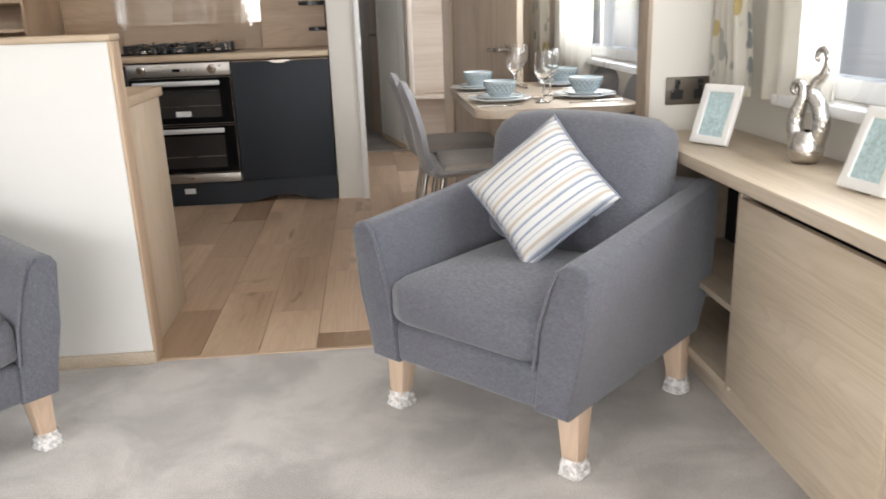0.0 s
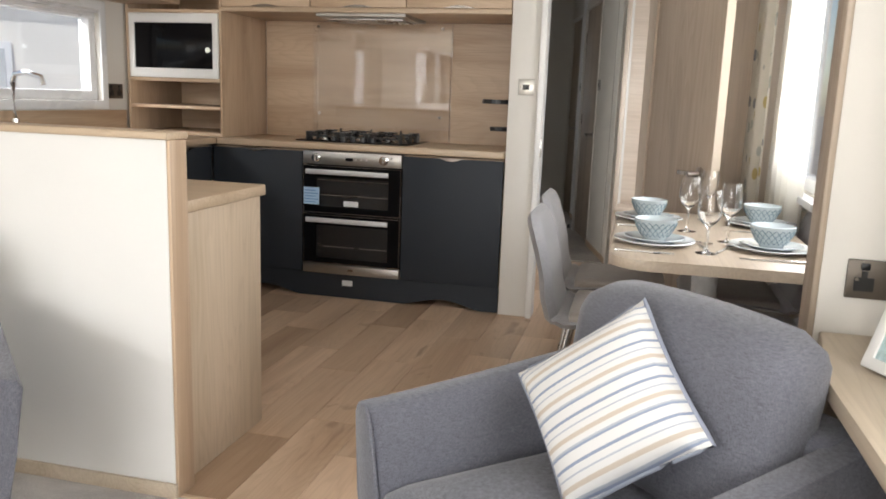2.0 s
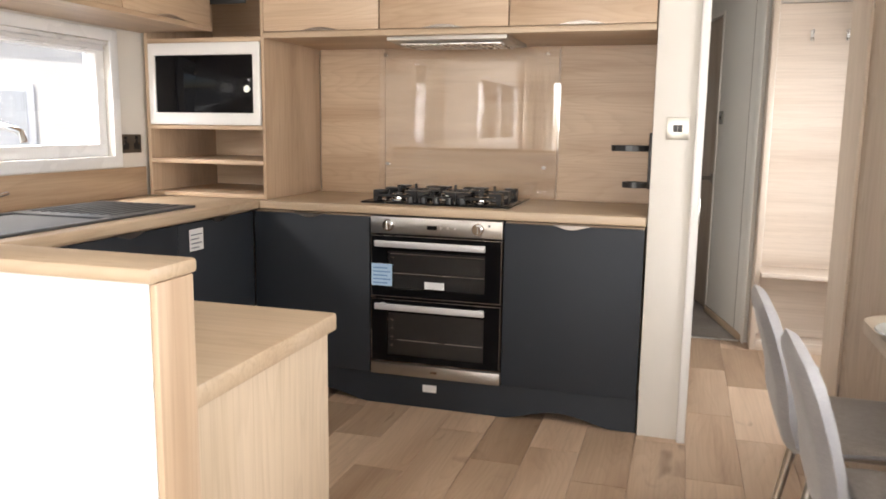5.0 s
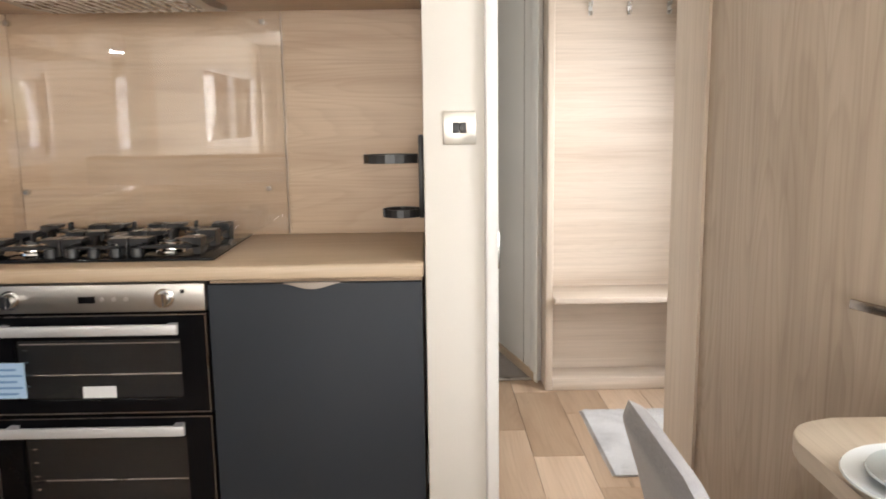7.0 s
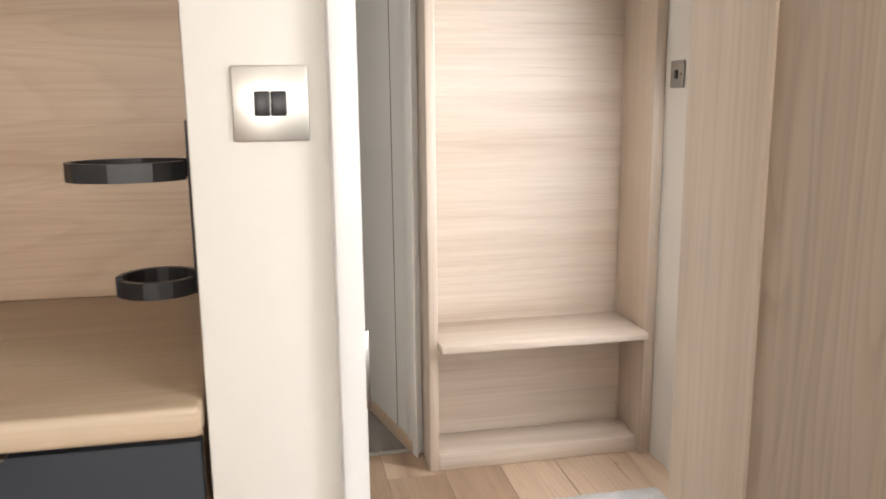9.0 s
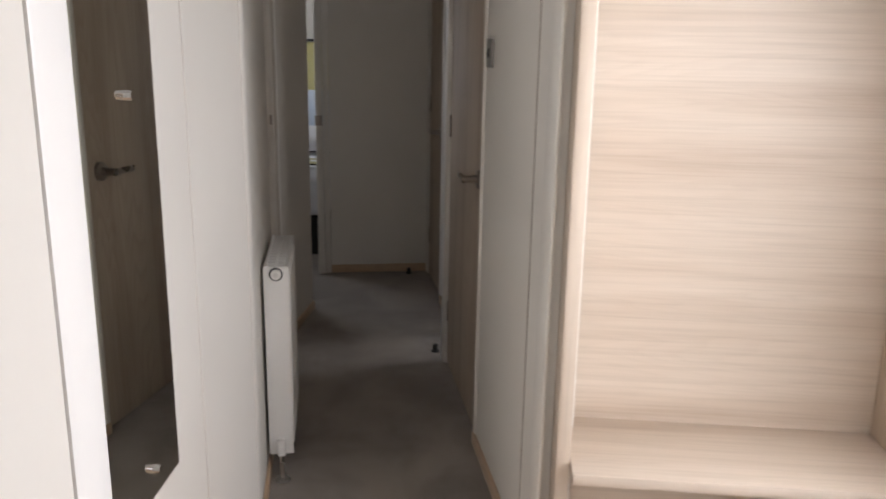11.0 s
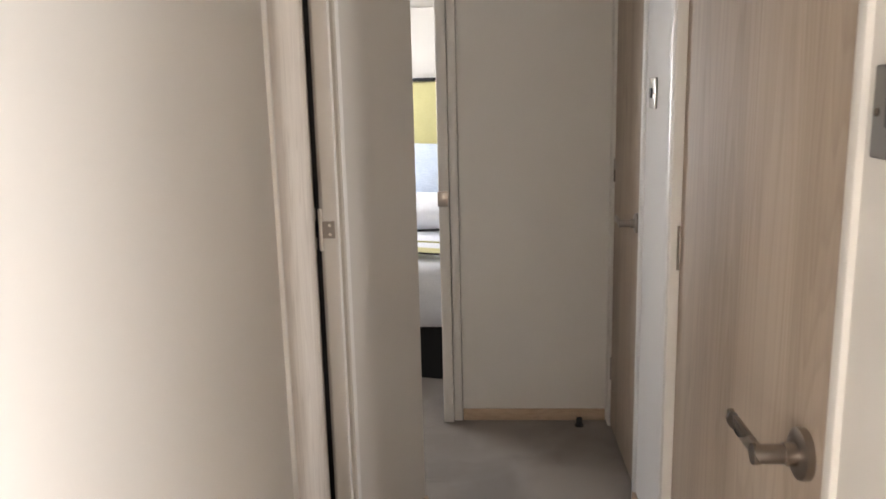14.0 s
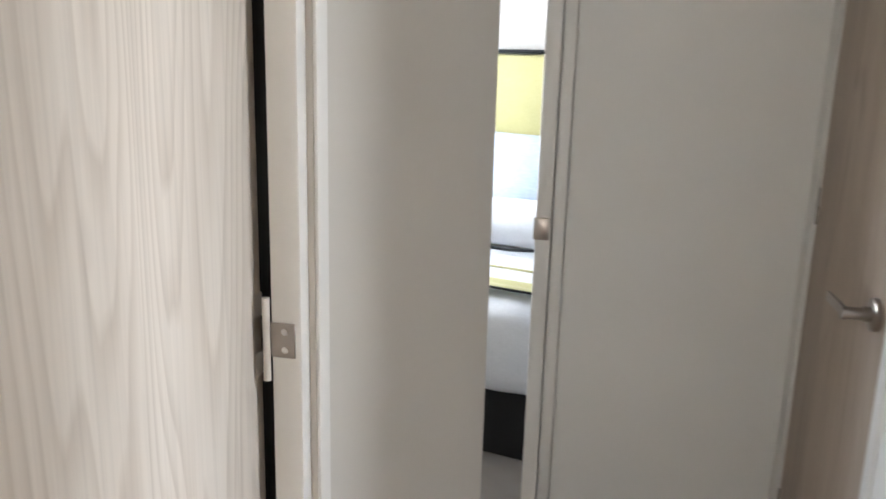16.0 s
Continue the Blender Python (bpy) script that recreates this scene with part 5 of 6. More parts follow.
cu = thing("scatter_cushion", "striped white, blue and sand scatter cushion propped on the armchair", "cushion")
bm = bmesh.new()
pillow(bm, 0.31, 0.31, 0.13)
part("cover", bm, stripe_cloth, cu, smooth=60, local=True)
bm = bmesh.new()
pts = []
for k in range(48):
    e, f = divmod(k, 12)
    u = -1 + 2 * f / 12
    x, z = ((u, -1), (1, u), (-u, 1), (-1, -u))[e]
    s = 1 - 0.06 * (1 - u * u)
    pts.append((x * 0.155 * (s if abs(x) == 1 else 1), 0, z * 0.155 * (s if abs(z) == 1 else 1)))
tube(bm, pts, 0.0055, 8, True)
part("piping", bm, piping_cloth, cu, smooth=60, local=True)
cu.matrix_basis = Matrix.Translation((0.690, 2.02, 0.625)) @ Matrix.Rotation(radians(-31), 4, "Z") @ Matrix.Rotation(radians(-27), 4, "X") @ Matrix.Rotation(radians(46), 4, "Y")

# stub wall and sideboard
structure("wall_stub", one_box(1.115, 2.395, 0, EAST, 2.475, CEIL, w=0.004), wall_paint, "short white wall between lounge and dining space")
structure("trim_stub", one_box(1.103, 2.388, 0, 1.118, 2.482, CEIL, w=0.004), ash_z, "slim oak edge strip of the short wall", "trim")
sb = thing("sideboard", "pale oak sideboard under the window, its open bay backed black for shade", "sideboard", pose(1.25, 0.8, 0))
bm = bmesh.new()
prism(bm, [(1.075, -0.6), (EAST - 0.002, -0.6), (EAST - 0.002, 2.39), (1.13, 2.39), (1.075, 2.05)], "z", 0.685, 0.718)
part("top", soften(bm, 0.005), ash_y, sb)
part("end_panel", one_box(1.11, 2.36, 0, EAST - 0.004, 2.378, 0.684), ash_y, sb, smooth=0)
part("upright", one_box(1.105, 1.692, 0.15, EAST - 0.004, 1.710, 0.684, w=0.002), ash_z, sb)
part("upright", one_box(1.105, 1.080, 0.15, EAST - 0.004, 1.098, 0.684, w=0.002), ash_z, sb)
part("upright", one_box(1.105, 0.62, 0.15, EAST - 0.004, 0.638, 0.684, w=0.002), ash_z, sb)
part("plinth", one_box(1.200, -0.55, 0, 1.214, 2.36, 0.13), ash_y, sb, smooth=0)
part("floor_board", one_box(1.12, -0.55, 0.13, EAST - 0.004, 2.36, 0.15), ash_y, sb, smooth=0)
part("shelf", one_box(1.13, 1.704, 0.34, EAST - 0.004, 2.36, 0.358), ash_y, sb, smooth=0)
part("shelf", one_box(1.13, 0.639, 0.30, EAST - 0.022, 1.079, 0.318), ash_y, sb, smooth=0)
part("shelf", one_box(1.13, 0.639, 0.48, EAST - 0.022, 1.079, 0.498), ash_y, sb, smooth=0)
part("door", one_box(1.098, 1.085, 0.172, 1.116, 1.690, 0.660, w=0.002), ash_y, sb, "pale oak flap door with level grain")
part("door", one_box(1.098, -0.35, 0.172, 1.116, 0.618, 0.660, w=0.002), ash_y, sb, "pale oak flap door with level grain")
# black board that paints the shade in the gap under the top
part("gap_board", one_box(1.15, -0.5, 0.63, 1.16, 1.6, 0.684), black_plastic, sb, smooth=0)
# back coloured black for the shade inside the open bays
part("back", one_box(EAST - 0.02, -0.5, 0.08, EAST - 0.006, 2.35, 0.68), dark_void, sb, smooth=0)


def photo_frame(m, label):
    f = thing("photo_frame", label, "photo frame", m, "frames on the sideboard")
    bm = bmesh.new()
    ring(bm, "y", -0.009, 0.009, (-0.085, 0, 0.085, 0.225), (-0.055, 0.03, 0.055, 0.195))
    part("border", soften(bm, 0.003), white_gloss, f, local=True)
    part("picture", one_box(-0.056, -0.003, 0.029, 0.056, 0.005, 0.196), teal_print, f, "pale teal abstract print", smooth=0, local=True)
    bm = bmesh.new()
    obox(bm, (0, 0.0), (0, 0.09), -0.02, 0.02, 0.0, 0.006)
    part("stand", bm, white_gloss, f, local=True)
    return f


photo_frame(pose(1.185, 2.085, 0.722, -20, 0, -63) @ Matrix.Scale(0.76, 4), "white photo frame with a pale teal print leaning back")
photo_frame(pose(1.235, 1.44, 0.722, -20, 0, -82) @ Matrix.Scale(0.78, 4), "white photo frame with a pale teal print beside the ornament")

def flat_swirl(bm, pts, radii, n=14, steps=6):
    """A round-sectioned swirl that stays in the plane y = 0, smoothed through its points."""
    path, rads = [], []
    for i in range(len(pts) - 1):
        a, b, c, d = (Vector(pts[max(0, min(len(pts) - 1, i + k))]) for k in (-1, 0, 1, 2))
        for k in range(steps):
            t = k / steps
            path.append(0.5 * (2 * b + (c - a) * t + (2 * a - 5 * b + 4 * c - d) * t * t + (3 * b - a - 3 * c + d) * t ** 3))
            rads.append(radii[i] + (radii[i + 1] - radii[i]) * t)
    path.append(Vector(pts[-1]))
    rads.append(radii[-1])
    loops = []
    for i, p in enumerate(path):
        t = (path[min(i + 1, len(path) - 1)] - path[max(i - 1, 0)]).normalized()
        across = Vector((0, 1, 0)).cross(t)
        loops.append([bm.verts.new(p + rads[i] * (math.cos(2 * math.pi * k / n) * Vector((0, 1, 0)) + math.sin(2 * math.pi * k / n) * across)) for k in range(n)])
    for a, b in zip(loops, loops[1:]):
        for k in range(n):
            bm.faces.new((a[k], a[(k + 1) % n], b[(k + 1) % n], b[k]))
    bm.faces.new(loops[0][::-1])
    bm.faces.new(loops[-1])


vs = thing("ornament", "hammered silver swirl ornament with two curled tips", "ornament", pose(1.300, 1.775, 0.7185, 0, 0, -60) @ Matrix.Scale(0.72, 4))
bm = bmesh.new()
lathe(bm, [(0, 0), (0.040, 0.0), (0.055, 0.02), (0.060, 0.05), (0.052, 0.085), (0.036, 0.11)], 24)
left = [(-0.030, 0, 0.07), (-0.048, 0, 0.12), (-0.042, 0, 0.17), (-0.030, 0, 0.21), (-0.028, 0, 0.245), (-0.042, 0, 0.268), (-0.062, 0, 0.262), (-0.066, 0, 0.240), (-0.052, 0, 0.232)]
right = [(0.030, 0, 0.07), (0.046, 0, 0.13), (0.034, 0, 0.19), (0.006, 0, 0.235), (0.014, 0, 0.27), (0.040, 0, 0.30), (0.050, 0, 0.345), (0.036, 0, 0.378), (0.016, 0, 0.374), (0.010, 0, 0.350), (0.024, 0, 0.342)]
flat_swirl(bm, left, [0.030, 0.029, 0.026, 0.022, 0.018, 0.015, 0.012, 0.010, 0.007])
flat_swirl(bm, right, [0.030, 0.029, 0.027, 0.023, 0.019, 0.016, 0.014, 0.012, 0.011, 0.009, 0.006])
part("body", bm, silver_leaf, vs, smooth=60, local=True)


def curtain(name, x, y0, y1, z0, z1, material, label, folds=6, depth=0.035, pinch=None, along="y"):
    """Hanging cloth in soft folds; pinch draws it in at a height towards one edge."""
    c = thing(name, label, "curtain", pose(x, (y0 + y1) / 2, z0) if along == "y" else pose((y0 + y1) / 2, x, z0))

    def fn(u, v):
        z = z0 + (z1 - z0) * v
        a, b = y0, y1
        if pinch:
            zp, edge, keep = pinch
            k = math.exp(-((z - zp) / 0.22) ** 2) * (1 - keep)
            if z < zp:
                k = max(k, (1 - keep) * 0.55)
            a, b = a + (edge - a) * k, b + (edge - b) * k
        y = a + (b - a) * u
        w = depth * math.sin(2 * math.pi * folds * u + 0.6 * math.sin(3 * v + u * 4)) * (0.75 + 0.25 * (1 - v))
        return (x + w, y, z) if along == "y" else (y, x + w, z)
    bm = bmesh.new()
    grid(bm, folds * 10, 16, fn)
    part("cloth", bm, material, c, smooth=80)
    if along == "y":
        wall = EAST if x > 0 else WEST
        part("rail", one_box(min(x, wall), y0, z1 - 0.01, max(x, wall), y1, z1 + 0.01), white_gloss, c, smooth=0)
    else:
        part("rail", one_box(y0, min(x, -3.3), z1 - 0.01, y1, max(x, -3.3), z1 + 0.01), white_gloss, c, smooth=0)
    return c


curtain("curtain", 1.315, 2.10, 2.375, 0.84, 2.15, curtain_print, "cream leaf-printed curtain tied back beside the lounge window", 4, 0.024, (1.12, 2.30, 0.55))
curtain("curtain", 1.355, 1.78, 2.12, 0.84, 2.15, curtain_plain, "plain pale curtain edge beside the lounge window", 4, 0.016)
curtain("curtain", 1.25, 4.52, 4.84, 0.30, 2.15, curtain_print, "cream curtain printed with grey and mustard leaves", 4, 0.03)
curtain("curtain", 1.33, 3.90, 4.54, 0.30, 2.15, curtain_plain, "plain cream curtain glowing in the window light", 5, 0.03)
for x0, x1 in ((-2.25, -1.75), (0.75, 1.25)):
    curtain("curtain", -3.2, x0, x1, 0.25, 2.15, curtain_plain, "plain cream curtain beside the front window", 5, 0.035, None, "x")
curtain("curtain", WEST + 0.10, -3.2, -2.95, 0.25, 2.15, curtain_plain, "plain cream curtain beside the side window", 5, 0.03)
curtain("curtain", WEST + 0.10, 1.40, 1.92, 0.95, 2.15, curtain_plain, "plain cream curtain beside the side window", 5, 0.03)

# ---- dining ----
TX0, TX1, TY0, TY1, TZ = 0.645, 1.305, 2.965, 4.145, 0.735
tb = thing("dining_table", "pale oak dining table with rounded corners on a pedestal", "table", pose(0.97, 3.5, 0))


def round_rect(x0, y0, x1, y1, r, n=8):
    pts = []
    for cx, cy, a0 in ((x1 - r, y1 - r, 0), (x0 + r, y1 - r, 90), (x0 + r, y0 + r, 180), (x1 - r, y0 + r, 270)):
        for i in range(n + 1):
            a = radians(a0 + 90 * i / n)
            pts.append((cx + r * math.cos(a), cy + r * math.sin(a)))
    return pts


bm = bmesh.new()
prism(bm, round_rect(TX0, TY0, TX1, TY1, 0.11), "z", TZ - 0.034, TZ)
part("tabletop", soften(bm, 0.005), wood("pale oak table top", (0.46, 0.37, 0.28), (0.56, 0.47, 0.37), (0.62, 0.54, 0.44), "y", 0.3), tb)
col = bmesh.new()
rings = []
for k in range(13):
    z = 0.04 + (0.70 - 0.04) * k / 12
    rings.append((0.048 * (1 + 0.10 * noise.noise(Vector((k * 3.1, 0, 0)))), z))
lathe(col, rings, 18, (0.985, 3.55, 0))
for v in col.verts:
    v.co.x += 0.006 * noise.noise(v.co * 40)
    v.co.y += 0.006 * noise.noise(v.co * 47)
part("column", col, wrap_film, tb, "steel column wrapped in crumpled film", smooth=25)
bm = bmesh.new()
lathe(bm, [(0, 0), (0.25, 0.0), (0.25, 0.012), (0.20, 0.022), (0.06, 0.04), (0, 0.04)], 32, (0.985, 3.55, 0))
part("base_plate", bm, steel, tb)


def dining_chair():
    """A one-piece curved shell on four slim legs; faces local -y."""
    c = thing("dining_chair", "pale grey upholstered dining chair with a curved high back", "chair", Matrix(), "chairs round the table")
    side = [(-0.22, 0.455), (-0.10, 0.47), (0.05, 0.462), (0.15, 0.452), (0.195, 0.475), (0.215, 0.54), (0.225, 0.62), (0.243, 0.69), (0.268, 0.77), (0.29, 0.825)]

    def shell(off):
        def fn(u, v):
            k = v * (len(side) - 1)
            i = min(int(k), len(side) - 2)
            f = k - i
            p, q = Vector(side[i]), Vector(side[i + 1])
            pos = p.lerp(q, f)
            t = (q - p).normalized()
            nrm = Vector((t.y, -t.x))
            x = 2 * u - 1
            half = 0.215 - 0.02 * max(0, v - 0.55) / 0.45 - 0.05 * max(0, (v - 0.88) / 0.12) ** 2
            rim = (1 - abs(x) ** 6) ** 0.5 * (1 - abs(2 * v - 1) ** 14) ** 0.5
            pos = pos + nrm * off * 0.026 * rim
            return (x * half, pos.x, pos.y + (0.010 * x * x if v < 0.4 else 0))
        return fn
    bm = bmesh.new()
    grid(bm, 12, 36, shell(1))
    grid(bm, 12, 36, shell(-1))
    bmesh.ops.remove_doubles(bm, verts=bm.verts[:], dist=0.0015)
    part("shell", bm, chair_cloth, c, smooth=70, local=True)
    bm = cushion_block(-0.205, -0.215, 0.448, 0.205, 0.14, 0.50, 0.022, 0.008)
    part("seat_pad", bm, chair_taupe, c, "taupe seat pad", smooth=60, local=True)
    for sx in (-1, 1):
        for y0, y1 in ((-0.15, -0.20), (0.13, 0.21)):
            bm = bmesh.new()
            cyl(bm, (sx * 0.15, y0, 0.45), (sx * 0.185, y1, 0.0), 0.014, 0.009, 12)
            part("leg", bm, pale_steel, c, "slim steel leg", local=True)
    return c


ch = dining_chair()
ch.matrix_basis = pose(0.66, 3.34, 0, 0, 0, 90)
copy_thing(ch, pose(0.635, 3.87, 0, 0, 0, 90))
for y in (3.25, 3.80):
    k = copy_thing(ch, pose(1.13, y, 0, 0, 0, -90))
    tagged(k, "pale grey dining chair pushed under the table beside the window")


def plate(r, z):
    return [(0, z + 0.002), (r * 0.62, z), (r * 0.66, z + 0.002), (r, z + 0.016), (r * 0.985, z + 0.019), (r * 0.66, z + 0.007), (0, z + 0.006)]


def stack(x, y):
    for nm, rr, lab, z in (("dinner_plate", 0.135, "pale blue grey dinner plate on the table", TZ + 0.0005), ("side_plate", 0.10, "pale blue grey side plate on a larger plate", TZ + 0.0075)):
        p = thing(nm, lab, "plate", pose(x, y, z), "place settings")
        bm = bmesh.new()
        lathe(bm, plate(rr, 0), 36)
        part("dish", bm, china_white if rr > 0.12 else china, p, smooth=60, local=True)
    b = thing("bowl", "pale blue grey bowl with a lattice pattern", "bowl", pose(x, y, TZ + 0.014), "place settings")
    bm = bmesh.new()
    lathe(bm, [(0, 0), (0.036, 0), (0.038, 0.004), (0.058, 0.03), (0.070, 0.066), (0.0725, 0.072), (0.070, 0.073), (0.054, 0.032), (0.030, 0.010), (0, 0.009)], 36)
    part("body", bm, china, b, smooth=60, local=True)
    bm = bmesh.new()
    for s in (-1, 1):
        for k in range(20):
            a0 = 2 * math.pi * k / 20
            pts = []
            for i in range(6):
                v = i / 5
                z = 0.014 + 0.048 * v
                r = 0.0445 + (0.0700 - 0.0445) * min(1, v * 1.03) + 0.0012 + 0.0028 * math.sin(math.pi * v)
                a = a0 + s * 0.62 * v
                pts.append((r * math.cos(a), r * math.sin(a), z))
            tube(bm, pts, 0.0014, 4)
    part("pattern", bm, china_print, b, "grey lattice pattern", smooth=60, local=True)


for x, y in ((0.785, 3.29), (0.768, 3.85), (1.160, 3.31), (1.205, 3.885)):
    stack(x, y)


def wine_glass(x, y):
    g = thing("wine_glass", "clear stemmed wine glass on the table", "glass", pose(x, y, TZ + 0.0005), "wine glasses")
    bm = bmesh.new()
    lathe(bm, [(0, 0.002), (0.034, 0), (0.034, 0.0018), (0.010, 0.005), (0.004, 0.012), (0.0036, 0.075), (0.006, 0.086), (0.024, 0.100), (0.036, 0.122), (0.0385, 0.145), (0.034, 0.185), (0.031, 0.205), (0.030, 0.205), (0.033, 0.185), (0.037, 0.145), (0.0345, 0.123), (0.023, 0.102), (0, 0.092)], 28)
    part("bowl_and_stem", bm, clear_glass, g, smooth=60, local=True)


for x, y in ((0.908, 3.62), (1.004, 3.97), (1.034, 3.43), (0.945, 3.17)):
    wine_glass(x, y)


def cutlery(name, label, x, y, turn):
    c = thing(name, label, "cutlery", pose(x, y, TZ + 0.001, 0, 0, turn), "cutlery on the table")
    bm = bmesh.new()
    tube(bm, [(-0.10, 0, 0.003), (-0.05, 0, 0.003), (0.02, 0, 0.003)], [0.005, 0.0045, 0.003], 8)
    if name == "spoon":
        lathe(bm, [(0, 0.002), (0.014, 0.004), (0.017, 0.008), (0.012, 0.006), (0, 0.004)], 16, (0.042, 0, 0))
    elif name == "fork":
        for k in range(4):
            box(bm, 0.02, -0.010 + k * 0.006, 0.002, 0.085, -0.0075 + k * 0.006, 0.004)
        box(bm, 0.015, -0.010, 0.002, 0.04, 0.0105, 0.004)
    else:
        box(bm, 0.01, -0.008, 0.0005, 0.12, 0.008, 0.0025)
    part("blade", bm, chrome, c, smooth=50, local=True)


for x, y, t in ((0.80, 3.09, 0), (0.79, 3.64, 0)):
    cutlery("fork", "polished steel fork beside a plate", x - 0.04, y, t)
for x, y in ((1.16, 3.11), (1.17, 3.69)):
    cutlery("knife", "polished steel knife beside a plate", x, y, 180)
for x, y, t in ((0.935, 3.30, 100), (0.955, 3.28, 80), (1.015, 3.27, 70), (0.99, 3.85, 95)):
    cutlery("spoon", "polished steel spoon between the plates", x, y, t)

# ---- coat niche, rug, mirror, radiator ----
nk = thing("coat_niche", "pale textured oak coat niche with a low bench shelf", "niche", pose(0.93, 6.5, 0))
part("back_panel", one_box(0.585, 6.615, 0, 1.356, 6.635, 1.98), nook_wood, nk, smooth=0)
part("side_post", one_box(0.553, 6.385, 0, 0.585, 6.635, 1.985, w=0.004), nook_z, nk)
part("side_post", one_box(1.316, 6.36, 0, 1.356, 6.614, 1.985, w=0.004), nook_z, nk)
part("bench_shelf", one_box(0.586, 6.325, 0.440, 1.315, 6.613, 0.466, w=0.003), nook_wood, nk)
part("bench_front", one_box(0.586, 6.56, 0.058, 1.315, 6.575, 0.439), nook_wood, nk, smooth=0)
part("foot_board", one_box(0.586, 6.385, 0.0, 1.315, 6.558, 0.06, w=0.004), nook_wood, nk)
for x in (0.785, 0.970, 1.158):
    h = thing("coat_hook", "small satin steel coat hook", "hook", pose(x, 6.614, 1.79), group="coat hooks")
    bm = bmesh.new()
    box(bm, x - 0.009, 6.608, 1.77, x + 0.009, 6.614, 1.83)
    tube(bm, [(x, 6.608, 1.815), (x, 6.575, 1.815), (x, 6.568, 1.83)], 0.005, 8)
    tube(bm, [(x, 6.608, 1.785), (x, 6.585, 1.772), (x, 6.572, 1.785)], 0.005, 8)
    part("hook_body", bm, pale_steel, h)

rg = thing("door_mat", "small pale grey pile rug inside the entrance", "rug", pose(0.97, 5.8, 0))
bm = bmesh.new()
grid(bm, 40, 46, lambda u, v: (0.675 + 0.58 * u + 0.004 * noise.noise(Vector((v * 30, 0, 0))) * (1 if u in (0, 1) else 0), 5.45 + 0.655 * v, 0.010 + 0.004 * noise.noise(Vector((u * 30, v * 30, 1)))))
part("surface", bm, rug_pile, rg, smooth=80)
part("backing", one_box(0.677, 5.452, 0.0005, 1.253, 6.103, 0.007), rug_pile, rg, smooth=0)
bm = bmesh.new()
for i in range(60):
    y = 5.455 + 0.645 * i / 59
    tube(bm, [(0.678, y, 0.008), (0.668, y + 0.004 * random.uniform(-1, 1), 0.004), (0.660 + 0.004 * random.random(), y + 0.005 * random.uniform(-1, 1), 0.002)], 0.002, 4)
part("fringe", bm, rug_pile, rg)

MA, MB = between(LA, LM, 0.02), between(LA, LM, 0.78)
mr = thing("wall_mirror", "tall frameless wall mirror held by chrome screws", "mirror", pose(*between(MA, MB, 0.5), 0.42))
bm = bmesh.new()
obox(bm, MA, MB, -0.012, -0.006, 0.49, 1.99)
part("backing", bm, black_plastic, mr, smooth=0)
bm = bmesh.new()
obox(bm, MA, MB, -0.016, -0.012, 0.49, 1.99)
part("glass", bm, mirror_silver, mr, smooth=0)
dL = (Vector(LM) - Vector(LA)).normalized()
nL = Vector((dL.y, -dL.x))
for f in (0.165, 0.835):
    for z in (0.548, 1.258, 1.94):
        c = Vector(between(MA, MB, f))
        bm = bmesh.new()
        a = c + nL * 0.016
        b = c + nL * 0.030
        cyl(bm, (a.x, a.y, z), (b.x, b.y, z), 0.010, 0.009, 16)
        part("screw_cap", bm, chrome, mr)

RDA, RDB = hp(-0.172, 7.345), hp(-0.172, 7.770)
dL = (Vector(RDB) - Vector(RDA)).normalized()
nL = Vector((dL.y, -dL.x))
rd = thing("radiator", "slim white panel radiator with a slotted top grille", "radiator", pose(*between(RDA, RDB, 0.5), 0.08))
bm = bmesh.new()
obox(bm, RDA, RDB, -0.105, -0.098, 0.09, 0.70)
part("front_panel", soften(bm, 0.003), white_gloss, rd)
bm = bmesh.new()
obox(bm, RDA, RDB, -0.045, -0.038, 0.09, 0.70)
part("back_panel", soften(bm, 0.003), white_gloss, rd)
bm = bmesh.new()
for i in range(13):
    f = 0.055 + 0.89 * i / 12
    obox(bm, between(RDA, RDB, f - 0.020), between(RDA, RDB, f + 0.020), -0.113, -0.104, 0.115, 0.675)
part("ribs", soften(bm, 0.004, 2), white_gloss, rd)
# dark filler block, paints the shade seen through the grille
bm = bmesh.new()
obox(bm, between(RDA, RDB, 0.02), between(RDA, RDB, 0.98), -0.097, -0.046, 0.10, 0.672)
part("convector_core", bm, plain("shaded radiator inside", (0.16, 0.155, 0.15), 0.6), rd, "dark block for the shade between the panels", smooth=0)
for p, q in ((between(RDA, RDB, 0.0), between(RDA, RDB, 0.012)), (between(RDA, RDB, 0.988), RDB)):
    bm = bmesh.new()
    obox(bm, p, q, -0.11, -0.034, 0.085, 0.705)
    part("end_cap", soften(bm, 0.003), white_gloss, rd)
bm = bmesh.new()
obox(bm, RDA, RDB, -0.109, -0.100, 0.70, 0.708)
obox(bm, RDA, RDB, -0.044, -0.036, 0.70, 0.708)
obox(bm, RDA, RDB, -0.074, -0.069, 0.70, 0.708)
for i in range(13):
    f = 0.0 + 1.0 * i / 12
    obox(bm, between(RDA, RDB, max(0, f - 0.010)), between(RDA, RDB, min(1, f + 0.010)), -0.10, -0.044, 0.70, 0.707)
part("top_grille", bm, white_gloss, rd)
a = Vector(RDA) + nL * 0.072
bm = bmesh.new()
cyl(bm, (a.x, a.y, 0.683), (a.x - dL.x * 0.004, a.y - dL.y * 0.004, 0.683), 0.021, n=24)
part("cap_ring", bm, black_plastic, rd, "dark ring round the bleed cap")
bm = bmesh.new()
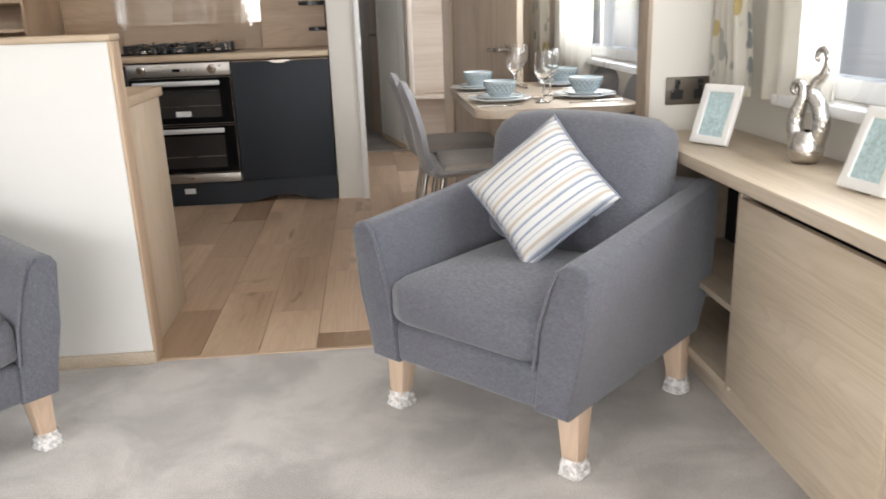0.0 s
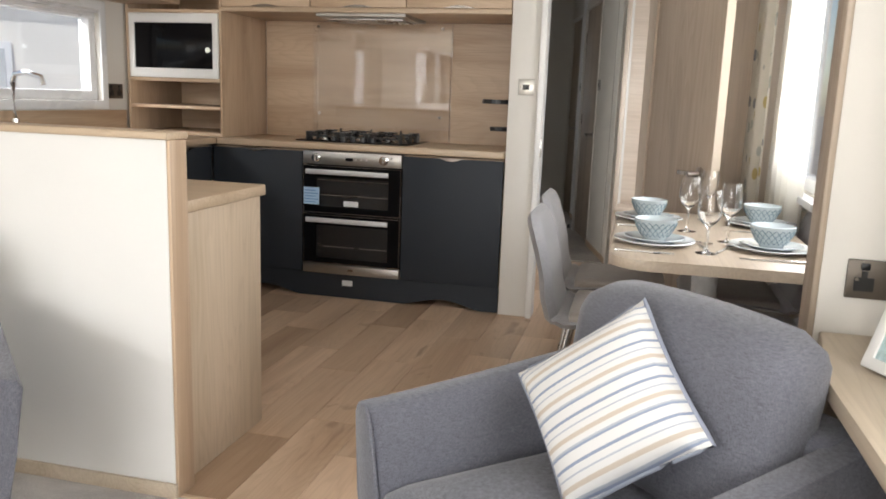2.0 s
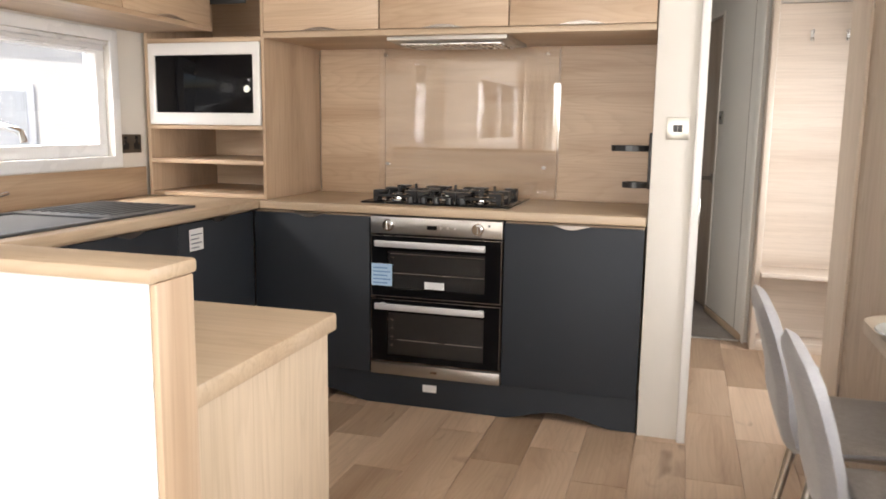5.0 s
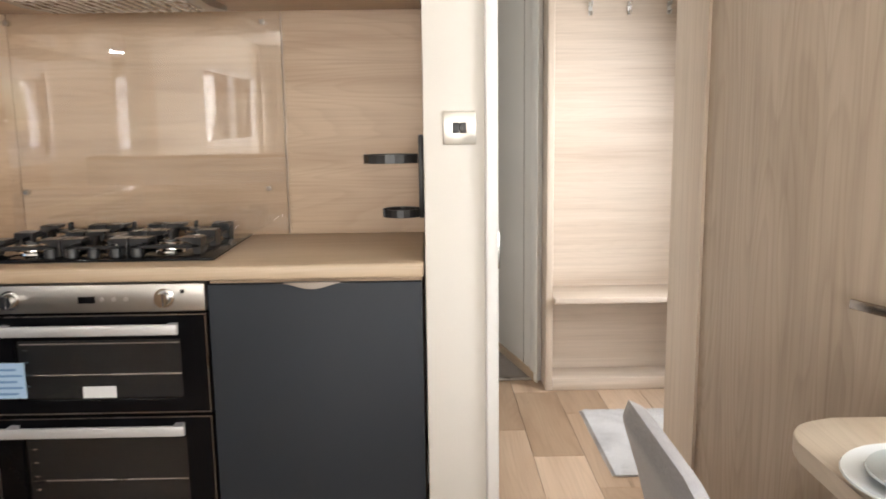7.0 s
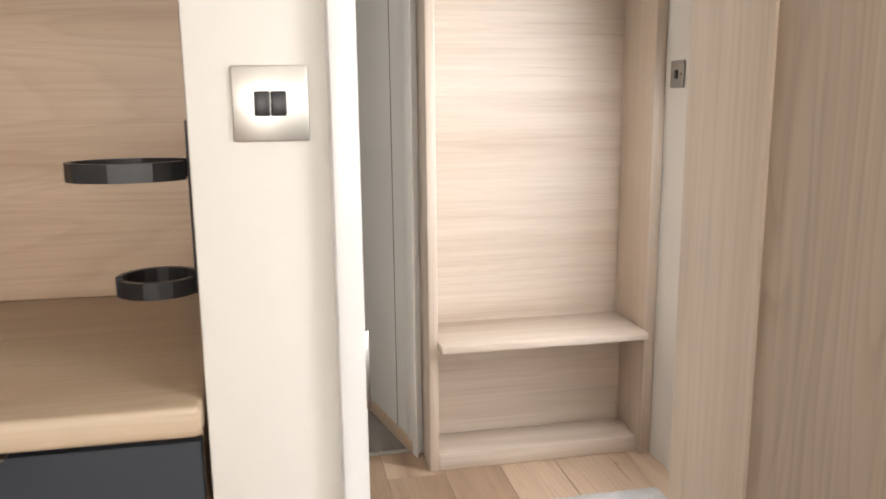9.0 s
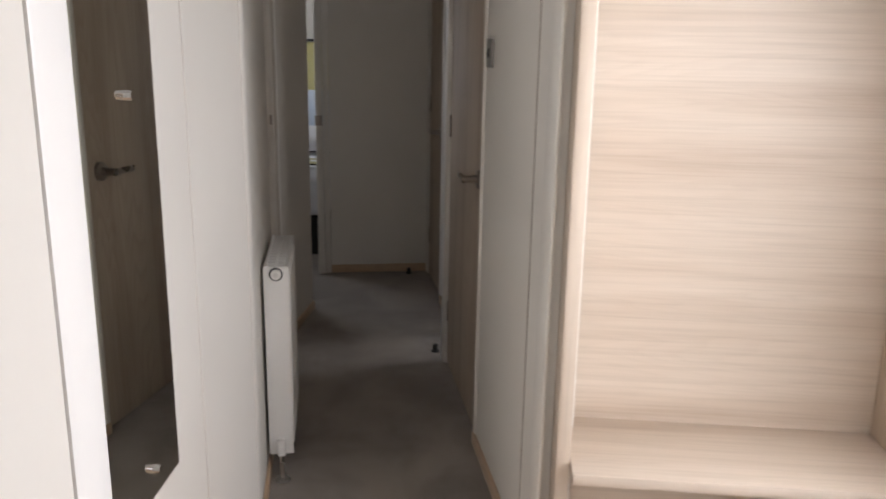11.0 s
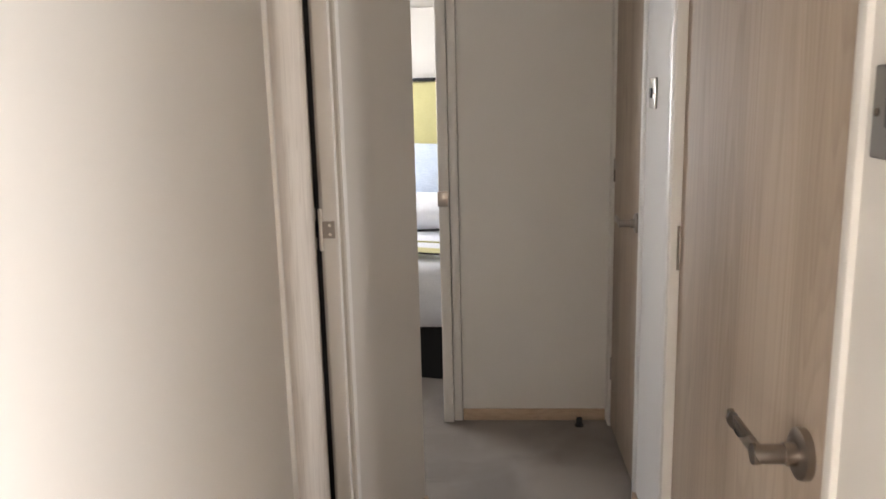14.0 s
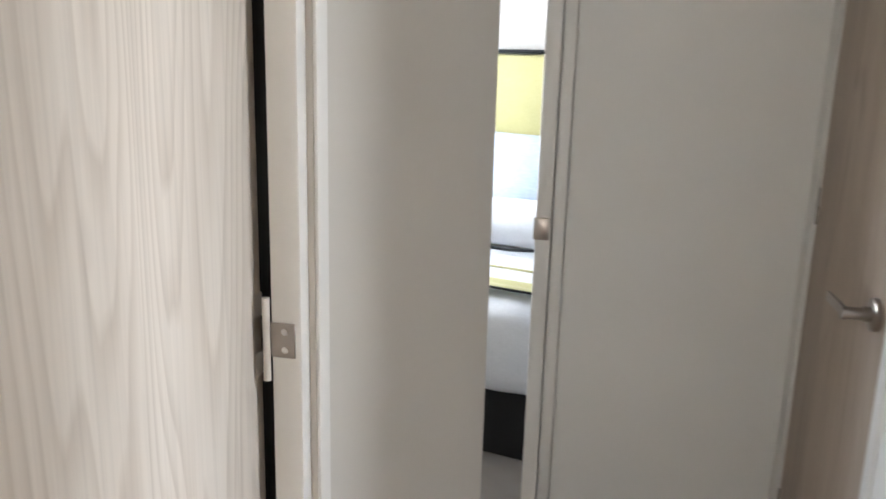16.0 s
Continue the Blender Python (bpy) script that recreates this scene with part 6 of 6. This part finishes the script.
cyl(bm, (a.x, a.y, 0.683), (a.x - dL.x * 0.013, a.y - dL.y * 0.013, 0.683), 0.0165, 0.0150, 20)
part("bleed_cap", bm, white_plastic, rd)
bm = bmesh.new()
cyl(bm, (a.x - dL.x * 0.013, a.y - dL.y * 0.013, 0.683), (a.x - dL.x * 0.016, a.y - dL.y * 0.016, 0.683), 0.008, n=12)
part("bleed_screw", bm, pale_steel, rd)
v = a - dL * 0.012
bm = bmesh.new()
cyl(bm, (v.x, v.y, 0.09), (v.x, v.y, 0.14), 0.014, n=14)
cyl(bm, (v.x, v.y, 0.115), (v.x + dL.x * 0.02, v.y + dL.y * 0.02, 0.115), 0.011, n=12)
part("valve", bm, white_plastic, rd)
bm = bmesh.new()
cyl(bm, (v.x, v.y, 0.0), (v.x, v.y, 0.09), 0.0075, n=12)
lathe(bm, [(0, 0.001), (0.024, 0.001), (0.022, 0.008), (0.009, 0.012), (0, 0.012)], 18, (v.x, v.y, 0))
part("pipe", bm, pale_steel, rd)

# ---- bedroom seen through the doorway ----
structure("wall_bedroom", one_box(WEST, 11.22, 0, EAST, 11.30, CEIL), wall_paint, "warm white wall behind the headboard", smooth=0)
structure("wall_bedroom_panel", one_box(-2.30, 11.15, 0, -0.60, 11.22, 1.86, w=0.004), wall_paint, "pale boxed panel behind the bed head")
bd = thing("bed", "made bed with white linen and a yellow padded headboard", "bed", pose(-1.52, 10.4, 0))
part("base", one_box(-2.18, 9.90, 0.0, -0.86, 11.06, 0.26, w=0.01), dark_void, bd)
bm = cushion_block(-2.24, 9.80, 0.27, -0.80, 11.06, 0.585, 0.06, 0.02)
shaped(bm, lambda x, y, z: (x, y + (0.040 * noise.noise(Vector((x * 11, z * 1.5, 3))) * (0.62 - z) / 0.3 if y < 9.98 else 0), z + (0.035 * noise.noise(Vector((x * 6, 1, 1))) if z < 0.35 else 0.006 * noise.noise(Vector((x * 5, y * 5, 2))))))
part("duvet", bm, bed_white, bd, smooth=70)
part("headboard", one_box(-2.25, 11.07, 0.3, -0.75, 11.145, 1.425, w=0.02, seg=3), yellow_cloth, bd)
structure("trim_headboard", one_box(-2.28, 11.06, 1.430, -0.7, 11.148, 1.446, w=0.003), dark_void, "thin dark rail above the headboard", "trim")
for x in (-1.88, -1.20):
    for z0, z1, y, mt, lb in ((0.70, 1.06, 10.90, bed_blue, "pale blue patterned pillow propped on the headboard"), (0.62, 0.80, 10.62, bed_white, "white pillow lying before the blue one")):
        p = thing("pillow", lb, "pillow", pose(x, y, z0), group="pillows on the bed")
        bm = bmesh.new()
        pillow(bm, 0.70, z1 - z0 + 0.05, 0.17)
        bm.transform(pose(x, y, (z0 + z1) / 2, -24 if mt is bed_blue else -60))
        part("cover", bm, mt, p, smooth=70)
        bm = bmesh.new()
        pts = [(x - 0.33 + 0.066 * k, y - (0.20 if mt is bed_blue else 0.15), z0 + 0.008 + 0.006 * math.sin(k)) for k in range(11)]
        tube(bm, pts, 0.006, 8)
        part("piped_edge", bm, dark_void, p)
th = thing("bed_throw", "white and yellow banded throw across the bed", "throw", pose(-1.5, 9.95, 0.60))
bm = bmesh.new()
grid(bm, 24, 10, lambda u, v: (-2.20 + 1.38 * u, 9.93 + 0.10 * v, 0.614 + 0.006 * math.sin(v * 9) + 0.010 * math.sin(math.pi * u)))
part("cloth", bm, yellow_cloth, th, smooth=80)
for y, m in ((9.928, dark_void), (10.20, yellow_cloth)):
    bm = bmesh.new()
    tube(bm, [(-2.2, y, 0.612), (-1.5, y - 0.004, 0.626), (-0.84, y, 0.612)], 0.005, 8)
    part("edge_band", bm, m, th)

# ---- outside ----
structure("ground", one_box(-400, -400, -0.9, 400, 400, -0.7), gravel, "pale gravel ground of the park", "ground", 0)


def neighbour(name, x0, y0, x1, y1, label, face):
    h = thing(name, label, "mobile home", pose((x0 + x1) / 2, (y0 + y1) / 2, -0.7))
    part("wall", one_box(x0, y0, -0.7, x1, y1, 2.2), render_cream, h, smooth=0)
    bm = bmesh.new()
    cy = (x0 + x1) / 2
    prism(bm, [(x0 - 0.2, 2.2), (x1 + 0.2, 2.2), (cy, 3.0)], "y", y0 - 0.2, y1 + 0.2)
    part("roof", bm, roof_tile, h, smooth=0)
    for k in range(4):
        yy = y0 + (y1 - y0) * (k + 0.5) / 4
        fx = x1 if face > 0 else x0
        w = part("window", one_box(fx - 0.02 * face, yy - 0.5, 0.6, fx + 0.03 * face, yy + 0.5, 1.6, w=0.01), upvc, h)
        part("pane", one_box(fx + 0.02 * face, yy - 0.43, 0.67, fx + 0.036 * face, yy + 0.43, 1.53), far_pane, w, smooth=0)
    return h


west_home = neighbour("mobile_home", -11.95, -1.0, -8.05, 10.5, "cream clad mobile home beyond the kitchen window", 1)
west_home.matrix_basis = pose(-10.0, 4.75, -0.7, 0, 0, -35)
east_home = neighbour("mobile_home", 9.25, -4.0, 12.75, 8.0, "cream clad mobile home beyond the dining window", -1)
east_home.matrix_basis = pose(11.0, 2.0, -0.7, 0, 0, 35)
hs = thing("bungalow", "distant bungalow with a terracotta roof", "house", pose(-6, -24, -0.7))
part("wall", one_box(-12, -28, -0.7, 0, -22, 2.2), render_cream, hs, smooth=0)
bm = bmesh.new()
prism(bm, [(-28.4, 2.2), (-21.6, 2.2), (-25, 4.4)], "x", -12.4, 0.4)
part("roof", bm, roof_tile, hs, smooth=0)
for x in (-10, -7, -3.5):
    w = part("window", one_box(x - 0.6, -21.99, 0.3, x + 0.6, -21.96, 1.5), upvc, hs, smooth=0)
    part("pane", one_box(x - 0.5, -21.97, 0.4, x + 0.5, -21.94, 1.4), black_glass, w, smooth=0)


def tree(x, y, h, label):
    t = thing("tree", label, "tree", pose(x, y, -0.7), group="trees beyond the windows")
    bm = bmesh.new()
    cyl(bm, (x, y, -0.7), (x, y, h * 0.5), 0.22, 0.10, 10)
    for k in range(6):
        a = k * 1.1
        cyl(bm, (x, y, h * (0.28 + 0.04 * k)), (x + math.cos(a) * h * 0.22, y + math.sin(a) * h * 0.22, h * (0.5 + 0.05 * k)), 0.07, 0.02, 7)
    part("trunk", bm, bark, t)
    vs_, fs_ = [], []
    rnd = random.Random(int(x * 10))
    for k in range(2600):
        d = Vector((rnd.gauss(0, 1), rnd.gauss(0, 1), rnd.gauss(0, 1))).normalized()
        lump = 1 + 0.35 * noise.noise(d * 2.2 + Vector((x, y, 0)))
        c = Vector((x, y, h * 0.62)) + Vector((d.x * h * 0.30, d.y * h * 0.30, d.z * h * 0.36)) * lump * rnd.uniform(0.55, 1) ** 0.5
        a, b = Vector((rnd.gauss(0, 1), rnd.gauss(0, 1), rnd.gauss(0, 1))).normalized() * 0.16, Vector((rnd.gauss(0, 1), rnd.gauss(0, 1), rnd.gauss(0, 1))).normalized() * 0.12
        i = len(vs_)
        vs_ += [c - a, c + b, c + a, c - b]
        fs_.append((i, i + 1, i + 2, i + 3))
    me = bpy.data.meshes.new("crown")
    r0 = Vector((x, y, -0.7))
    me.from_pydata([tuple(v - r0) for v in vs_], [], fs_)
    me.materials.append(leaf_green)
    o = new("crown", me)
    o.parent = t


tree(-9.5, -17.5, 6.0, "broad leafy tree before the bungalow")
tree(-2.5, -30.0, 8.0, "tall leafy tree behind the bungalow")
tree(5.0, -20.0, 6.5, "leafy tree beside the park road")
car = thing("car", "silver car parked outside the front window", "car", pose(-5.5, -10.5, -0.7))
bm = bmesh.new()
prism(bm, [(-7.7, -0.35), (-7.65, 0.05), (-6.9, 0.18), (-6.3, 0.68), (-4.9, 0.70), (-4.2, 0.25), (-3.5, 0.12), (-3.4, -0.35)], "y", -11.3, -9.7)
part("body", soften(bm, 0.06), car_paint, car)
bm = bmesh.new()
prism(bm, [(-6.75, 0.22), (-6.28, 0.62), (-4.95, 0.64), (-4.35, 0.26)], "y", -11.32, -9.68)
part("windows", bm, black_glass, car, smooth=0)
for x in (-6.8, -4.3):
    for y in (-11.2, -9.8):
        bm = bmesh.new()
        cyl(bm, (x, y - 0.1, -0.38), (x, y + 0.1, -0.38), 0.32, n=24)
        w = part("wheel", bm, rubber, car)
        bm = bmesh.new()
        cyl(bm, (x, y - 0.11, -0.38), (x, y + 0.11, -0.38), 0.19, n=20)
        part("rim", bm, pale_steel, w)

# ---- floor planks ----
PW, PL = 0.200, 0.72
plank_mesh = {}
rng = random.Random(4)
ix = 0
x = -1.80
while x < EAST - 0.02:
    x1 = min(x + PW, EAST)
    y = 2.49 - PL * ((0.10, 0.46, 0.80, 0.25, 0.62, 0.0, 0.36)[ix % 7])
    while y < 6.55:
        a, b = max(y, 2.49), min(y + PL, 6.55)
        if b - a > 0.04:
            key = (round(x1 - x, 3), round(b - a, 3))
            if key not in plank_mesh:
                bm = bmesh.new()
                box(bm, -key[0] / 2 + 0.0006, -key[1] / 2 + 0.0006, -0.0038, key[0] / 2 - 0.0006, key[1] / 2 - 0.0006, 0.0)
                top = [e for e in bm.edges if all(v.co.z > -0.001 for v in e.verts)]
                bmesh.ops.bevel(bm, geom=top, offset=0.0012, segments=1, affect="EDGES")
                plank_mesh[key] = finish(bm, "plank", plank_wood, 0)
            ob = new("plank", plank_mesh[key])
            ob.parent = kitchen_floor
            ob.location = ((x + x1) / 2, (a + b) / 2, 0)
        y += PL
    x += PW
    ix += 1
